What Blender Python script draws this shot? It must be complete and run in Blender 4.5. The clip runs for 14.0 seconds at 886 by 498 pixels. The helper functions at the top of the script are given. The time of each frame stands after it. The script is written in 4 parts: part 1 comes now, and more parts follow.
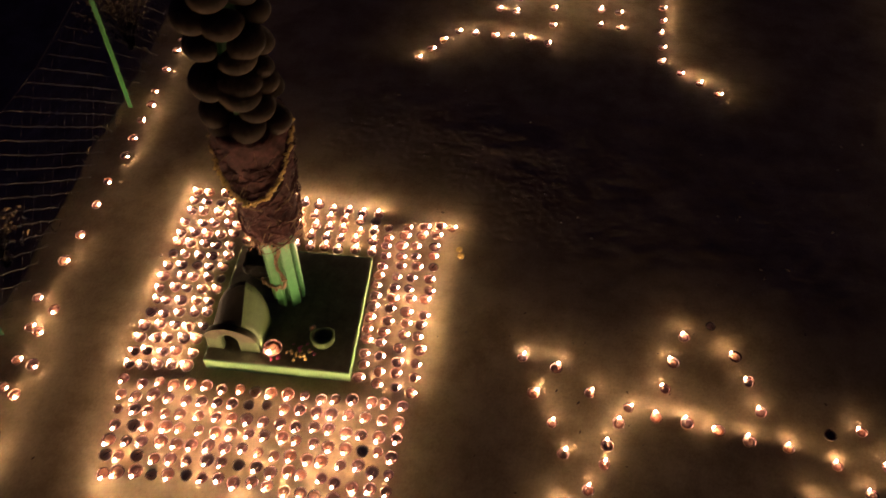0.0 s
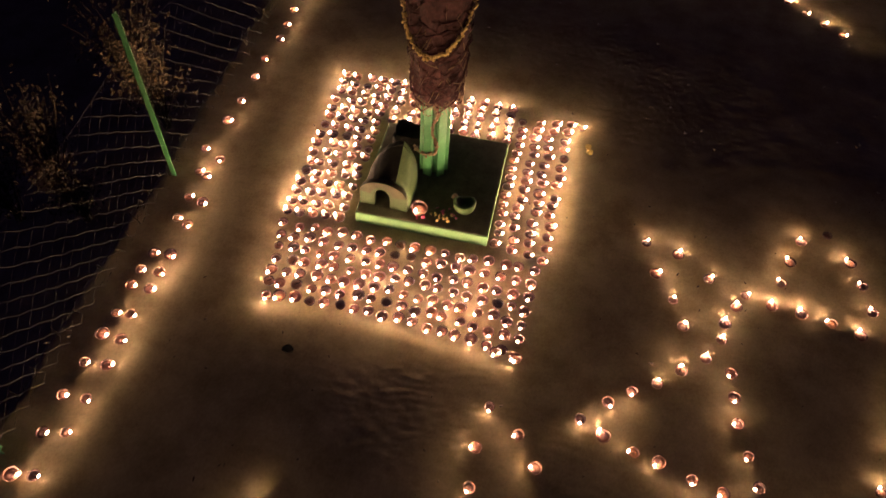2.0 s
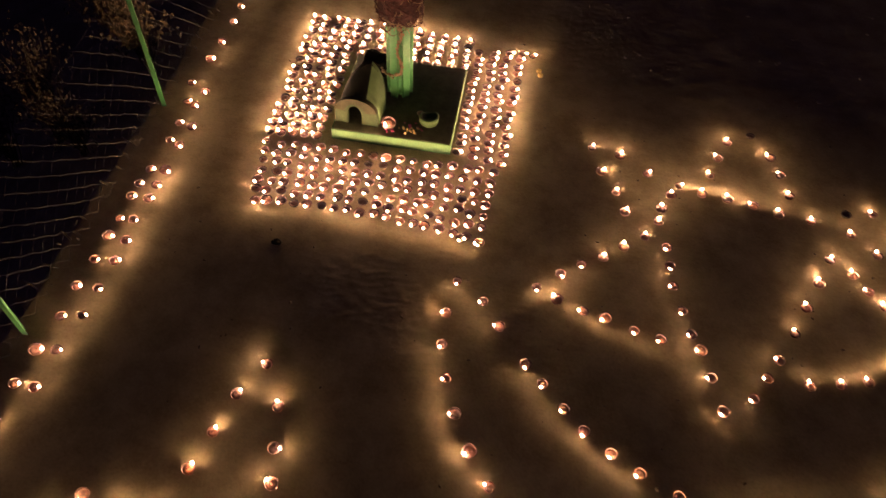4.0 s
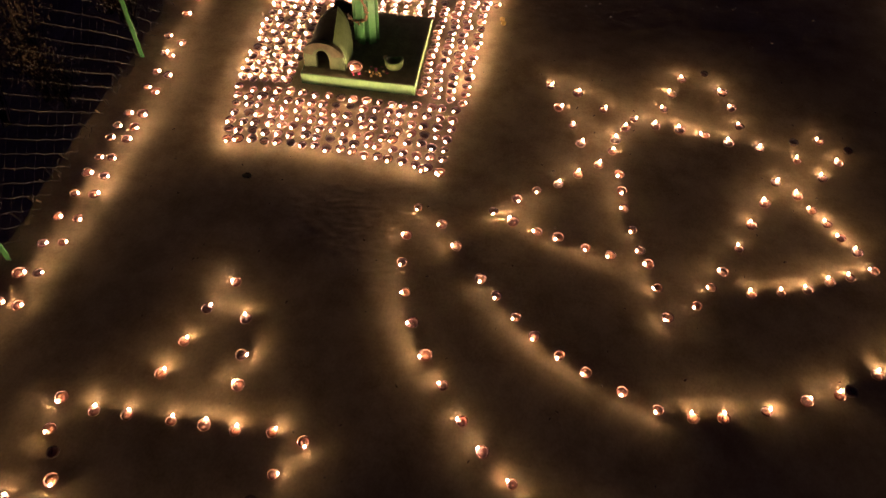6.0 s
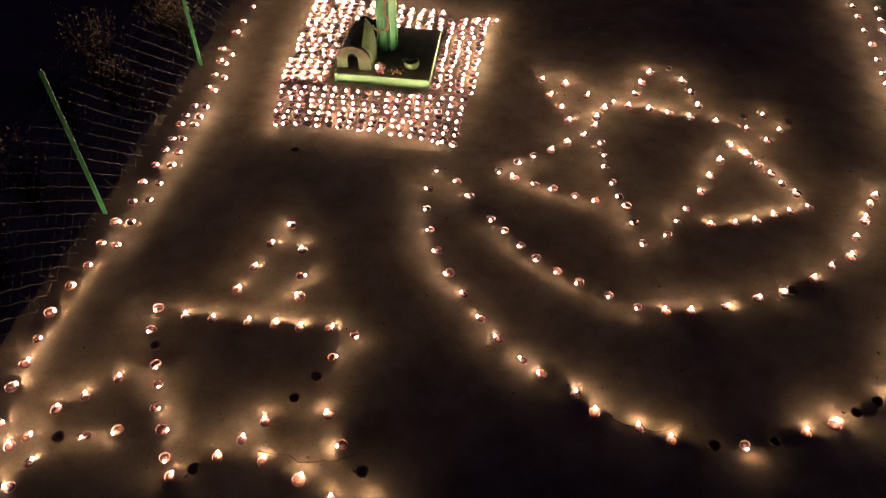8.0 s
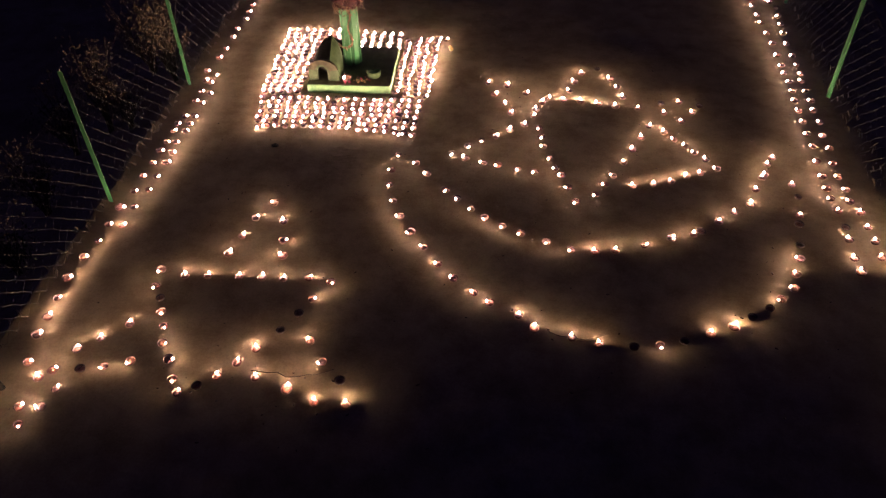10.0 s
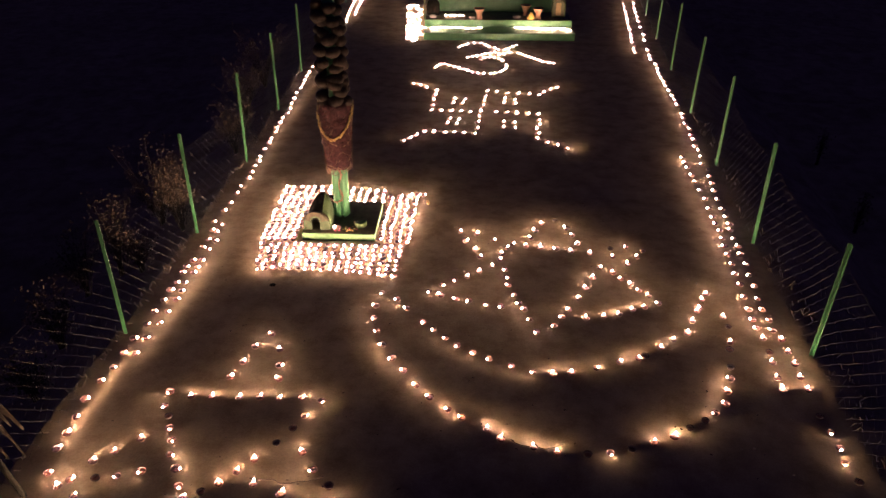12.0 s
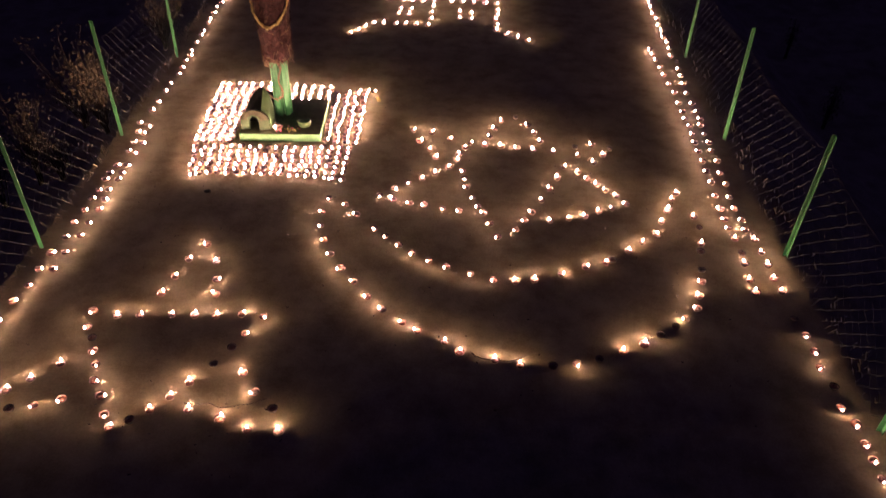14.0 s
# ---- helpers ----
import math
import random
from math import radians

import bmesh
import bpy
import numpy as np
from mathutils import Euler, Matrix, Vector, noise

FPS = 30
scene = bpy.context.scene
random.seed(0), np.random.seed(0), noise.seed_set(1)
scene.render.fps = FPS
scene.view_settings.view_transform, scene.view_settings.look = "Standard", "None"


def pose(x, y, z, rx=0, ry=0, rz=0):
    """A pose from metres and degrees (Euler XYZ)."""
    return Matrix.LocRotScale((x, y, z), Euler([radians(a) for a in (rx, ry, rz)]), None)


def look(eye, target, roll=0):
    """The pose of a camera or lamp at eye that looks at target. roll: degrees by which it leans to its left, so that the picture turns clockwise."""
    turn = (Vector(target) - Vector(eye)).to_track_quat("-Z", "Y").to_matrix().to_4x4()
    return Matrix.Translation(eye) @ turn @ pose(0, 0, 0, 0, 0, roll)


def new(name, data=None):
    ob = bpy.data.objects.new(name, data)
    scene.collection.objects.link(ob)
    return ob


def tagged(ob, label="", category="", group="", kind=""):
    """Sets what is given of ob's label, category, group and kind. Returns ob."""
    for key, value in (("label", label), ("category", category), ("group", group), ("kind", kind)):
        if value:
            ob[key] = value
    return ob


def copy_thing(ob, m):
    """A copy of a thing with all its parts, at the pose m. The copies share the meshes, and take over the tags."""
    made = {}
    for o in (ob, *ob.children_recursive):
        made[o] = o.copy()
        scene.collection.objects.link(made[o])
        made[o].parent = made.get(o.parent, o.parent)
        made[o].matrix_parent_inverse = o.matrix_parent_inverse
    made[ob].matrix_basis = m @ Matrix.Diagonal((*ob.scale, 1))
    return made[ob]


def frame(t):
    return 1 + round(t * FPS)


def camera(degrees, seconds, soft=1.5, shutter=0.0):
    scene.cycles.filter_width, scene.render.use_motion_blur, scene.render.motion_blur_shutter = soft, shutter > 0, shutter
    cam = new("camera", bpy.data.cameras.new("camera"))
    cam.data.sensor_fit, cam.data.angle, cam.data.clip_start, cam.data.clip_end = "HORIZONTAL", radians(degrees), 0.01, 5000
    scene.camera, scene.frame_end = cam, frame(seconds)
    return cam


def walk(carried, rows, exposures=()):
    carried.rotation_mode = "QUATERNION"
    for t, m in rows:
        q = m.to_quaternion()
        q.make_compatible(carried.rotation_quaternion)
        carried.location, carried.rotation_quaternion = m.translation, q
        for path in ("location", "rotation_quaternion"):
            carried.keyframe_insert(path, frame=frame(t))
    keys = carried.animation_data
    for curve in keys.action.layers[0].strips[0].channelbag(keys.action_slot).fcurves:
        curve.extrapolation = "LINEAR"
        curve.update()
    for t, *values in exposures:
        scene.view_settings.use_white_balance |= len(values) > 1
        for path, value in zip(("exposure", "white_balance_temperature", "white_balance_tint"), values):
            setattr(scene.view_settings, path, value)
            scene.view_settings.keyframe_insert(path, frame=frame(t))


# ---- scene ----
cam = camera(62.8, 14.0, soft=1.35, shutter=0.5)
PATH = [
    (0, (-0.028, 0.147, 3.892), (-0.23, 1.386, 2.334), 2.2),
    (0.5, (-0.156, -0.074, 3.81), (-0.381, 1.153, 2.247), 3.0),
    (1, (-0.274, -0.265, 3.773), (-0.538, 0.944, 2.201), 3.4),
    (1.5, (-0.376, -0.561, 3.746), (-0.665, 0.636, 2.17), 3.9),
    (2, (-0.421, -0.744, 3.722), (-0.728, 0.432, 2.134), 3.8),
    (2.5, (-0.38, -0.965, 3.614), (-0.721, 0.19, 2.017), 2.3),
    (3, (-0.244, -1.118, 3.65), (-0.605, 0.03, 2.052), 0.8),
    (3.5, (-0.173, -1.355, 3.743), (-0.495, -0.177, 2.159), 1.6),
    (4, (-0.14, -1.581, 3.746), (-0.382, -0.378, 2.167), 3.9),
    (4.2, (-0.082, -1.648, 3.736), (-0.304, -0.446, 2.153), 4.4),
    (6.3, (0.282, -2.213, 3.652), (0.025, -1.014, 2.072), 1.9),
    (6.5, (0.256, -2.375, 3.679), (0.013, -1.15, 2.117), 2.4),
    (7, (0.271, -2.678, 3.797), (0.037, -1.401, 2.276), 2.8),
    (7.5, (0.334, -3.057, 3.894), (0.092, -1.743, 2.406), 2.5),
    (8, (0.402, -3.33, 3.876), (0.126, -1.996, 2.412), 1.0),
    (10.3, (0.825, -4.579, 3.969), (0.572, -3.084, 2.665), -0.7),
    (10.5, (0.813, -4.668, 4.013), (0.56, -3.144, 2.743), -0.6),
    (11, (0.867, -4.927, 4.151), (0.602, -3.329, 2.979), -0.4),
    (11.5, (0.934, -5.14, 4.269), (0.664, -3.475, 3.194), -0.3),
    (12, (0.971, -5.265, 4.339), (0.734, -3.556, 3.328), 0.3),
    (12.5, (0.953, -5.271, 4.324), (0.777, -3.551, 3.32), 1.2),
    (13, (0.959, -5.157, 4.241), (0.825, -3.457, 3.196), 1.8),
    (13.5, (0.935, -4.969, 4.111), (0.831, -3.32, 2.985), 2.2),
    (14, (0.96, -4.786, 3.977), (0.855, -3.206, 2.756), 1.6),
]

EXPOSURES = [
    (0.0, -0.62, 6600, 16), (1.5, -0.56, 6650, 16), (2.5, -0.46, 6150, 15), (4.0, -0.62, 6800, 17), (6.5, -0.64, 6800, 16),
    (7.5, -0.52, 6000, 15), (8.0, -0.38, 5600, 16), (10.5, -0.15, 5500, 26), (12.5, 0.26, 5750, 28), (14.0, 0.17, 5700, 28),
]
walk(cam, [(t, look(eye, target, roll)) for t, eye, target, roll in PATH], EXPOSURES)

# ---- night sky ----
world = bpy.data.worlds.new("night")
world.use_nodes = True
scene.world = world
sky = world.node_tree.nodes["Background"]
sky.inputs["Color"].default_value = (0.2, 0.15, 0.62, 1)
sky.inputs["Strength"].default_value = 0.032

FLAME_STRENGTH = 740.0
rng = random.Random(7)


# ---- materials ----
def material(name, rough=0.7, metal=0.0):
    mat = bpy.data.materials.new(name)
    mat.use_nodes = True
    tree = mat.node_tree
    shader = tree.nodes["Principled BSDF"]
    shader.inputs["Roughness"].default_value = rough
    shader.inputs["Metallic"].default_value = metal
    return mat, tree, shader


def node(tree, kind, **values):
    made = tree.nodes.new(kind)
    for key, value in values.items():
        made.inputs[key].default_value = value
    return made


def noise_at(tree, scale, detail=4.0, rough=0.6, stretch=None):
    coords = tree.nodes.new("ShaderNodeTexCoord")
    made = node(tree, "ShaderNodeTexNoise", Scale=scale, Detail=detail, Roughness=rough)
    if stretch:
        mapping = node(tree, "ShaderNodeMapping", Scale=stretch)
        tree.links.new(coords.outputs["Object"], mapping.inputs["Vector"])
        tree.links.new(mapping.outputs["Vector"], made.inputs["Vector"])
    else:
        tree.links.new(coords.outputs["Object"], made.inputs["Vector"])
    return made.outputs["Fac"]


def ramp(tree, fac, *stops):
    made = tree.nodes.new("ShaderNodeValToRGB")
    bar = made.color_ramp
    while len(bar.elements) < len(stops):
        bar.elements.new(0.5)
    for stop, (at, colour) in zip(bar.elements, stops):
        stop.position, stop.color = at, (*colour, 1)
    tree.links.new(fac, made.inputs["Fac"])
    return made.outputs["Color"]


def mix(tree, fac, a, b, how="MIX"):
    made = tree.nodes.new("ShaderNodeMix")
    made.data_type, made.blend_type = "RGBA", how
    for value, socket in ((fac, made.inputs[0]), (a, made.inputs[6]), (b, made.inputs[7])):
        if isinstance(value, (int, float)):
            socket.default_value = value
        elif isinstance(value, tuple):
            socket.default_value = (*value, 1)
        else:
            tree.links.new(value, socket)
    return made.outputs[2]


def bump(tree, shader, height, distance, strength=1.0, below=None):
    made = node(tree, "ShaderNodeBump", Distance=distance, Strength=strength)
    tree.links.new(height, made.inputs["Height"])
    if below:
        tree.links.new(below, made.inputs["Normal"])
    tree.links.new(made.outputs["Normal"], shader.inputs["Normal"])
    return made.outputs["Normal"]


def plain(name, dark, light, scale, rough=0.7, metal=0.0, relief=0.002, stretch=None, fine=None):
    """Two tones mottled by noise, with relief at two scales."""
    mat, tree, shader = material(name, rough, metal)
    broad = noise_at(tree, scale, 5.0, 0.65, stretch)
    grain = noise_at(tree, fine or scale * 6, 3.0, 0.7, stretch)
    colour = ramp(tree, broad, (0.3, dark), (0.7, light))
    speck = ramp(tree, grain, (0.35, (0.72, 0.72, 0.72)), (0.65, (1.0, 1.0, 1.0)))
    tree.links.new(mix(tree, 0.7, colour, speck, "MULTIPLY"), shader.inputs["Base Color"])
    normal = bump(tree, shader, broad, relief * 3)
    bump(tree, shader, grain, relief, 1.0, normal)
    return mat


def varied(name, *tones, rough=0.7, relief=0.0006, scale=60.0, island=False):
    """A tone of its own for each object, mottled."""
    mat, tree, shader = material(name, rough)
    if island:
        chance = tree.nodes.new("ShaderNodeNewGeometry").outputs["Random Per Island"]
    else:
        chance = tree.nodes.new("ShaderNodeObjectInfo").outputs["Random"]
    tone = ramp(tree, chance, *[(i / max(1, len(tones) - 1), c) for i, c in enumerate(tones)])
    grain = noise_at(tree, scale, 4.0, 0.7)
    speck = ramp(tree, grain, (0.3, (0.6, 0.56, 0.52)), (0.7, (1.0, 1.0, 1.0)))
    tree.links.new(mix(tree, 0.8, tone, speck, "MULTIPLY"), shader.inputs["Base Color"])
    bump(tree, shader, grain, relief)
    return mat


def ground_material():
    mat, tree, shader = material("packed_earth", 0.95)
    shader.inputs["Specular IOR Level"].default_value = 0.12
    shader.inputs["Diffuse Roughness"].default_value = 1.0
    broad = noise_at(tree, 0.55, 4.0, 0.6)
    patch = noise_at(tree, 3.2, 6.0, 0.65)
    grain = noise_at(tree, 55.0, 4.0, 0.75)
    swept = noise_at(tree, 5.0, 5.0, 0.6, (1.0, 3.2, 1.0))
    colour = ramp(tree, broad, (0.3, (0.37, 0.288, 0.178)), (0.7, (0.49, 0.388, 0.25)))
    stain = ramp(tree, patch, (0.34, (0.5, 0.46, 0.42)), (0.6, (1.0, 1.0, 1.0)))
    colour = mix(tree, 0.75, colour, stain, "MULTIPLY")
    speck = ramp(tree, grain, (0.3, (0.66, 0.64, 0.62)), (0.6, (1.0, 1.0, 1.0)))
    tree.links.new(mix(tree, 0.6, colour, speck, "MULTIPLY"), shader.inputs["Base Color"])
    normal = bump(tree, shader, swept, 0.002, 0.5)
    normal = bump(tree, shader, patch, 0.001, 0.5, normal)
    lumps = noise_at(tree, 17.0, 5.0, 0.62, (1.0, 1.35, 1.0))
    where = ramp(tree, noise_at(tree, 0.8, 3.0, 0.55), (0.46, (0.0, 0.0, 0.0)), (0.6, (1.0, 1.0, 1.0)))
    crusted = mix(tree, 1.0, lumps, where, "MULTIPLY")
    normal = bump(tree, shader, crusted, 0.003, 0.5, normal)
    bump(tree, shader, grain, 0.0003, 0.5, normal)
    return mat


def flame_material(name, strength):
    mat = bpy.data.materials.new(name)
    mat.use_nodes = True
    tree = mat.node_tree
    tree.nodes.clear()
    glow = node(tree, "ShaderNodeEmission", Color=(1.0, 0.63, 0.345, 1), Strength=strength)
    out = tree.nodes.new("ShaderNodeOutputMaterial")
    tree.links.new(glow.outputs[0], out.inputs["Surface"])
    return mat


def oil_material():
    """Dark oil, clearer in some bowls than in others."""
    mat, tree, shader = material("mustard_oil", 0.3)
    chance = tree.nodes.new("ShaderNodeMath")
    chance.operation = "ADD"
    tree.links.new(tree.nodes.new("ShaderNodeObjectInfo").outputs["Random"], chance.inputs[0])
    tree.links.new(tree.nodes.new("ShaderNodeNewGeometry").outputs["Random Per Island"], chance.inputs[1])
    wrapped = tree.nodes.new("ShaderNodeMath")
    wrapped.operation = "FRACT"
    tree.links.new(chance.outputs[0], wrapped.inputs[0])
    tone = ramp(tree, wrapped.outputs[0], (0.0, (0.04, 0.02, 0.022)), (0.35, (0.14, 0.066, 0.056)), (1.0, (0.32, 0.14, 0.085)))
    tree.links.new(tone, shader.inputs["Base Color"])
    shader.inputs["IOR"].default_value = 1.47
    shader.inputs["Specular IOR Level"].default_value = 0.3
    return mat


EARTH = ground_material()
CLAY_TONES = ((0.08, 0.044, 0.04), (0.17, 0.092, 0.08), (0.25, 0.14, 0.12), (0.28, 0.14, 0.1))
CLAY = varied("fired_clay", *CLAY_TONES, rough=0.8)
CLAY_MANY = varied("fired_clay_mixed", *CLAY_TONES, rough=0.8, island=True)
SOOT = plain("sooty_clay", (0.035, 0.025, 0.02), (0.11, 0.06, 0.04), 40.0, 0.85, relief=0.0005)
OIL = oil_material()
DULL_CLAY = plain("smoked_clay", (0.09, 0.06, 0.05), (0.24, 0.16, 0.13), 40.0, 0.85, relief=0.0005)
COTTON = plain("oily_wick", (0.07, 0.05, 0.035), (0.2, 0.15, 0.1), 200.0, 0.9, relief=0.0003)
FLAME = flame_material("flame", FLAME_STRENGTH)
# Same flames with added emission, to widen the glow on the ground like bloom.
BOOSTED_FLAME = flame_material("boosted_flame", FLAME_STRENGTH * 1.25)
FAR_FLAME = flame_material("far_flame", FLAME_STRENGTH * 1.15)
SLAB_GREEN = plain("worn_green_paint", (0.05, 0.1, 0.044), (0.08, 0.15, 0.064), 7.0, 0.55, relief=0.0008, fine=70.0)
# The shrine side's green at roughly half value, for the arched front.
DIM_GREEN = plain("toned_down_green_paint", (0.022, 0.032, 0.015), (0.045, 0.064, 0.028), 12.0, 0.6, relief=0.001, fine=80.0)
STAGE_GREEN = plain("platform_green_paint", (0.05, 0.15, 0.062), (0.08, 0.22, 0.09), 7.0, 0.5, relief=0.0008, fine=70.0)
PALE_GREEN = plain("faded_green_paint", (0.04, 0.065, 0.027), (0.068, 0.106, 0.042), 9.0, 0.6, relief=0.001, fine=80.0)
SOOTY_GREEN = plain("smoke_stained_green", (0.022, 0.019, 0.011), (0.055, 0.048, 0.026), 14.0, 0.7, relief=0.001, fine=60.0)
# Olive lightened beyond a dark top, so lens veil is put into the colour.
SLAB_TOP = plain("haze_lifted_olive", (0.085, 0.085, 0.055), (0.17, 0.165, 0.1), 12.0, 0.55, relief=0.0008)
IRON_GREEN = plain("green_enamel", (0.04, 0.165, 0.055), (0.07, 0.24, 0.085), 14.0, 0.45, relief=0.0006)
WIRE = plain("galvanised_wire", (0.04, 0.038, 0.036), (0.085, 0.08, 0.073), 30.0, 0.8, 0.0, relief=0.0003)
HUSK = plain("coconut_husk", (0.016, 0.012, 0.009), (0.065, 0.047, 0.033), 14.0, 0.85, relief=0.002, stretch=(1.0, 1.0, 0.3))
WITHERED = plain("withered_garland", (0.026, 0.011, 0.012), (0.11, 0.042, 0.038), 26.0, 0.75, relief=0.004)
FRINGE = plain("dry_petal_fringe", (0.11, 0.06, 0.04), (0.3, 0.2, 0.11), 30.0, 0.85, relief=0.003)
MARIGOLD = plain("marigold", (0.5, 0.33, 0.09), (0.8, 0.6, 0.22), 60.0, 0.8, relief=0.002)
PINK = plain("rose_petal", (0.4, 0.04, 0.1), (0.62, 0.1, 0.22), 60.0, 0.7, relief=0.001)
STRAW = plain("dry_leaf", (0.055, 0.035, 0.015), (0.12, 0.078, 0.034), 18.0, 0.8, relief=0.002, stretch=(1.0, 1.0, 0.25))
BRUSH = plain("dry_brush", (0.03, 0.021, 0.012), (0.075, 0.05, 0.026), 9.0, 0.9, relief=0.003)
OLD_LEAF = plain("torn_dry_leaf", (0.035, 0.028, 0.017), (0.13, 0.1, 0.062), 18.0, 0.8, relief=0.002)
BAMBOO = plain("weathered_pole", (0.012, 0.012, 0.008), (0.045, 0.04, 0.026), 12.0, 0.85, relief=0.005, stretch=(1.0, 1.0, 0.2))
STONE = plain("grey_stone", (0.12, 0.11, 0.1), (0.3, 0.27, 0.23), 12.0, 0.85, relief=0.004)
PEBBLE = plain("earthy_pebble", (0.12, 0.095, 0.065), (0.3, 0.24, 0.165), 30.0, 0.9, relief=0.001)
POT_CLAY = plain("pot_clay", (0.26, 0.14, 0.085), (0.38, 0.22, 0.13), 12.0, 0.8, relief=0.001)
YELLOW = plain("turmeric_cloth", (0.5, 0.33, 0.06), (0.7, 0.5, 0.12), 10.0, 0.8, relief=0.003)
PALE = plain("pale_plaster", (0.42, 0.38, 0.32), (0.58, 0.53, 0.45), 5.0, 0.8, relief=0.002)
# One near-black tone for the shrine's roof and back, the dark stones and the clod.
NEAR_BLACK = plain("near_black_matte", (0.006, 0.006, 0.005), (0.016, 0.0155, 0.012), 14.0, 0.95, relief=0.001)
for dull in (BAMBOO, WIRE, OLD_LEAF, HUSK, WITHERED, SOOTY_GREEN, DIM_GREEN, PALE_GREEN, SLAB_GREEN, SLAB_TOP):
    dull.node_tree.nodes["Principled BSDF"].inputs["Specular IOR Level"].default_value = 0.15
NEAR_BLACK.node_tree.nodes["Principled BSDF"].inputs["Specular IOR Level"].default_value = 0.1
BRASS_FRAME = plain("gilt_picture", (0.2, 0.13, 0.05), (0.5, 0.35, 0.14), 18.0, 0.5, relief=0.001)


# ---- building blocks ----
def obj(name, bm, mat, smooth=True):
    mesh = bpy.data.meshes.new(name)
    bm.normal_update()
    bm.to_mesh(mesh)
    bm.free()
    for m in mat if isinstance(mat, (list, tuple)) else (mat,):
        mesh.materials.append(m)
    if smooth:
        mesh.polygons.foreach_set("use_smooth", [True] * len(mesh.polygons))
    return new(name, mesh)


def part(name, bm, mat, parent, label="", smooth=True):
    ob = obj(name, bm, mat, smooth)
    ob.parent = parent
    return tagged(ob, label)


def thing(name, m, label, category, group="", kind=""):
    ob = new(name)
    ob.empty_display_size = 0.05
    ob.matrix_basis = m
    return tagged(ob, label, category, group, kind)


def box(bm, x0, x1, y0, y1, z0, z1, bevel=0.0, m=None):
    made = bmesh.ops.create_cube(bm, size=1.0, matrix=Matrix.LocRotScale(((x0 + x1) / 2, (y0 + y1) / 2, (z0 + z1) / 2), None, (x1 - x0, y1 - y0, z1 - z0)))
    verts = made["verts"]
    if bevel:
        edges = list({e for v in verts for e in v.link_edges})
        cut = bmesh.ops.bevel(bm, geom=edges, offset=bevel, segments=2, affect="EDGES", profile=0.6)
        verts = list({v for f in cut["faces"] for v in f.verts} | {v for v in verts if v.is_valid})
    if m:
        bmesh.ops.transform(bm, matrix=m, verts=[v for v in verts if v.is_valid])
    return verts


def lathe(bm, profile, around=24, shape=None, close=True):
    """A turned form; shape(angle, r, z) may push each point about."""
    rings = []
    for r, z in profile:
        ring = []
        for i in range(around):
            a = 2 * math.pi * i / around
            rr, zz = shape(a, r, z) if shape else (r, z)
            ring.append(bm.verts.new((rr * math.cos(a), rr * math.sin(a), zz)))
        rings.append(ring)
    for low, high in zip(rings, rings[1:]):
        for i in range(around):
            bm.faces.new((low[i], low[(i + 1) % around], high[(i + 1) % around], high[i]))
    if close:
        bm.faces.new(list(reversed(rings[0])))
        bm.faces.new(rings[-1])
    return rings


def tube(bm, points, radius, sides=6, taper=1.0):
    """A round bar along a line of points."""
    points = [Vector(p) for p in points]
    rings = []
    for i, p in enumerate(points):
        along = (points[min(i + 1, len(points) - 1)] - points[max(i - 1, 0)]).normalized()
        side = along.cross(Vector((0.31, 0.17, 0.93))).normalized()
        up = along.cross(side)
        r = radius * (1 + (taper - 1) * i / max(1, len(points) - 1))
        rings.append([bm.verts.new(p + r * (math.cos(2 * math.pi * k / sides) * side + math.sin(2 * math.pi * k / sides) * up)) for k in range(sides)])
    for low, high in zip(rings, rings[1:]):
        for k in range(sides):
            bm.faces.new((low[k], low[(k + 1) % sides], high[(k + 1) % sides], high[k]))
    bm.faces.new(list(reversed(rings[0])))
    bm.faces.new(rings[-1])


def extrude_outline(bm, outline, depth, m=None):
    """A flat outline in x and z, thickened along y."""
    front = [bm.verts.new((x, 0, z)) for x, z in outline]
    back = [bm.verts.new((x, depth, z)) for x, z in outline]
    bm.faces.new(front)
    bm.faces.new(list(reversed(back)))
    n = len(outline)
    for i in range(n):
        bm.faces.new((front[(i + 1) % n], front[i], back[i], back[(i + 1) % n]))
    if m:
        bmesh.ops.transform(bm, matrix=m, verts=front + back)


def rough_up(bm, amount, scale, seed=0.0):
    for v in bm.verts:
        v.co += amount * noise.noise_vector(v.co * scale + Vector((seed, seed * 0.7, 0)))


# ---- the ground ----
WEST_EDGE = [(-30.0, -2.55), (-2.1, -2.78), (0.0, -2.9), (2.0, -3.07), (4.1, -3.26), (6.4, -3.56), (9.3, -3.95), (16.0, -4.75), (40.0, -7.5)]
EAST_EDGE = [(-30.0, 4.9), (-1.35, 3.77), (0.6, 3.69), (2.7, 3.62), (5.0, 3.6), (7.4, 3.57), (16.0, 3.53), (40.0, 3.5)]


def edge_at(edge, y):
    for (y0, x0), (y1, x1) in zip(edge, edge[1:]):
        if y <= y1:
            return x0 + (x1 - x0) * (y - y0) / (y1 - y0)
    return edge[-1][1]


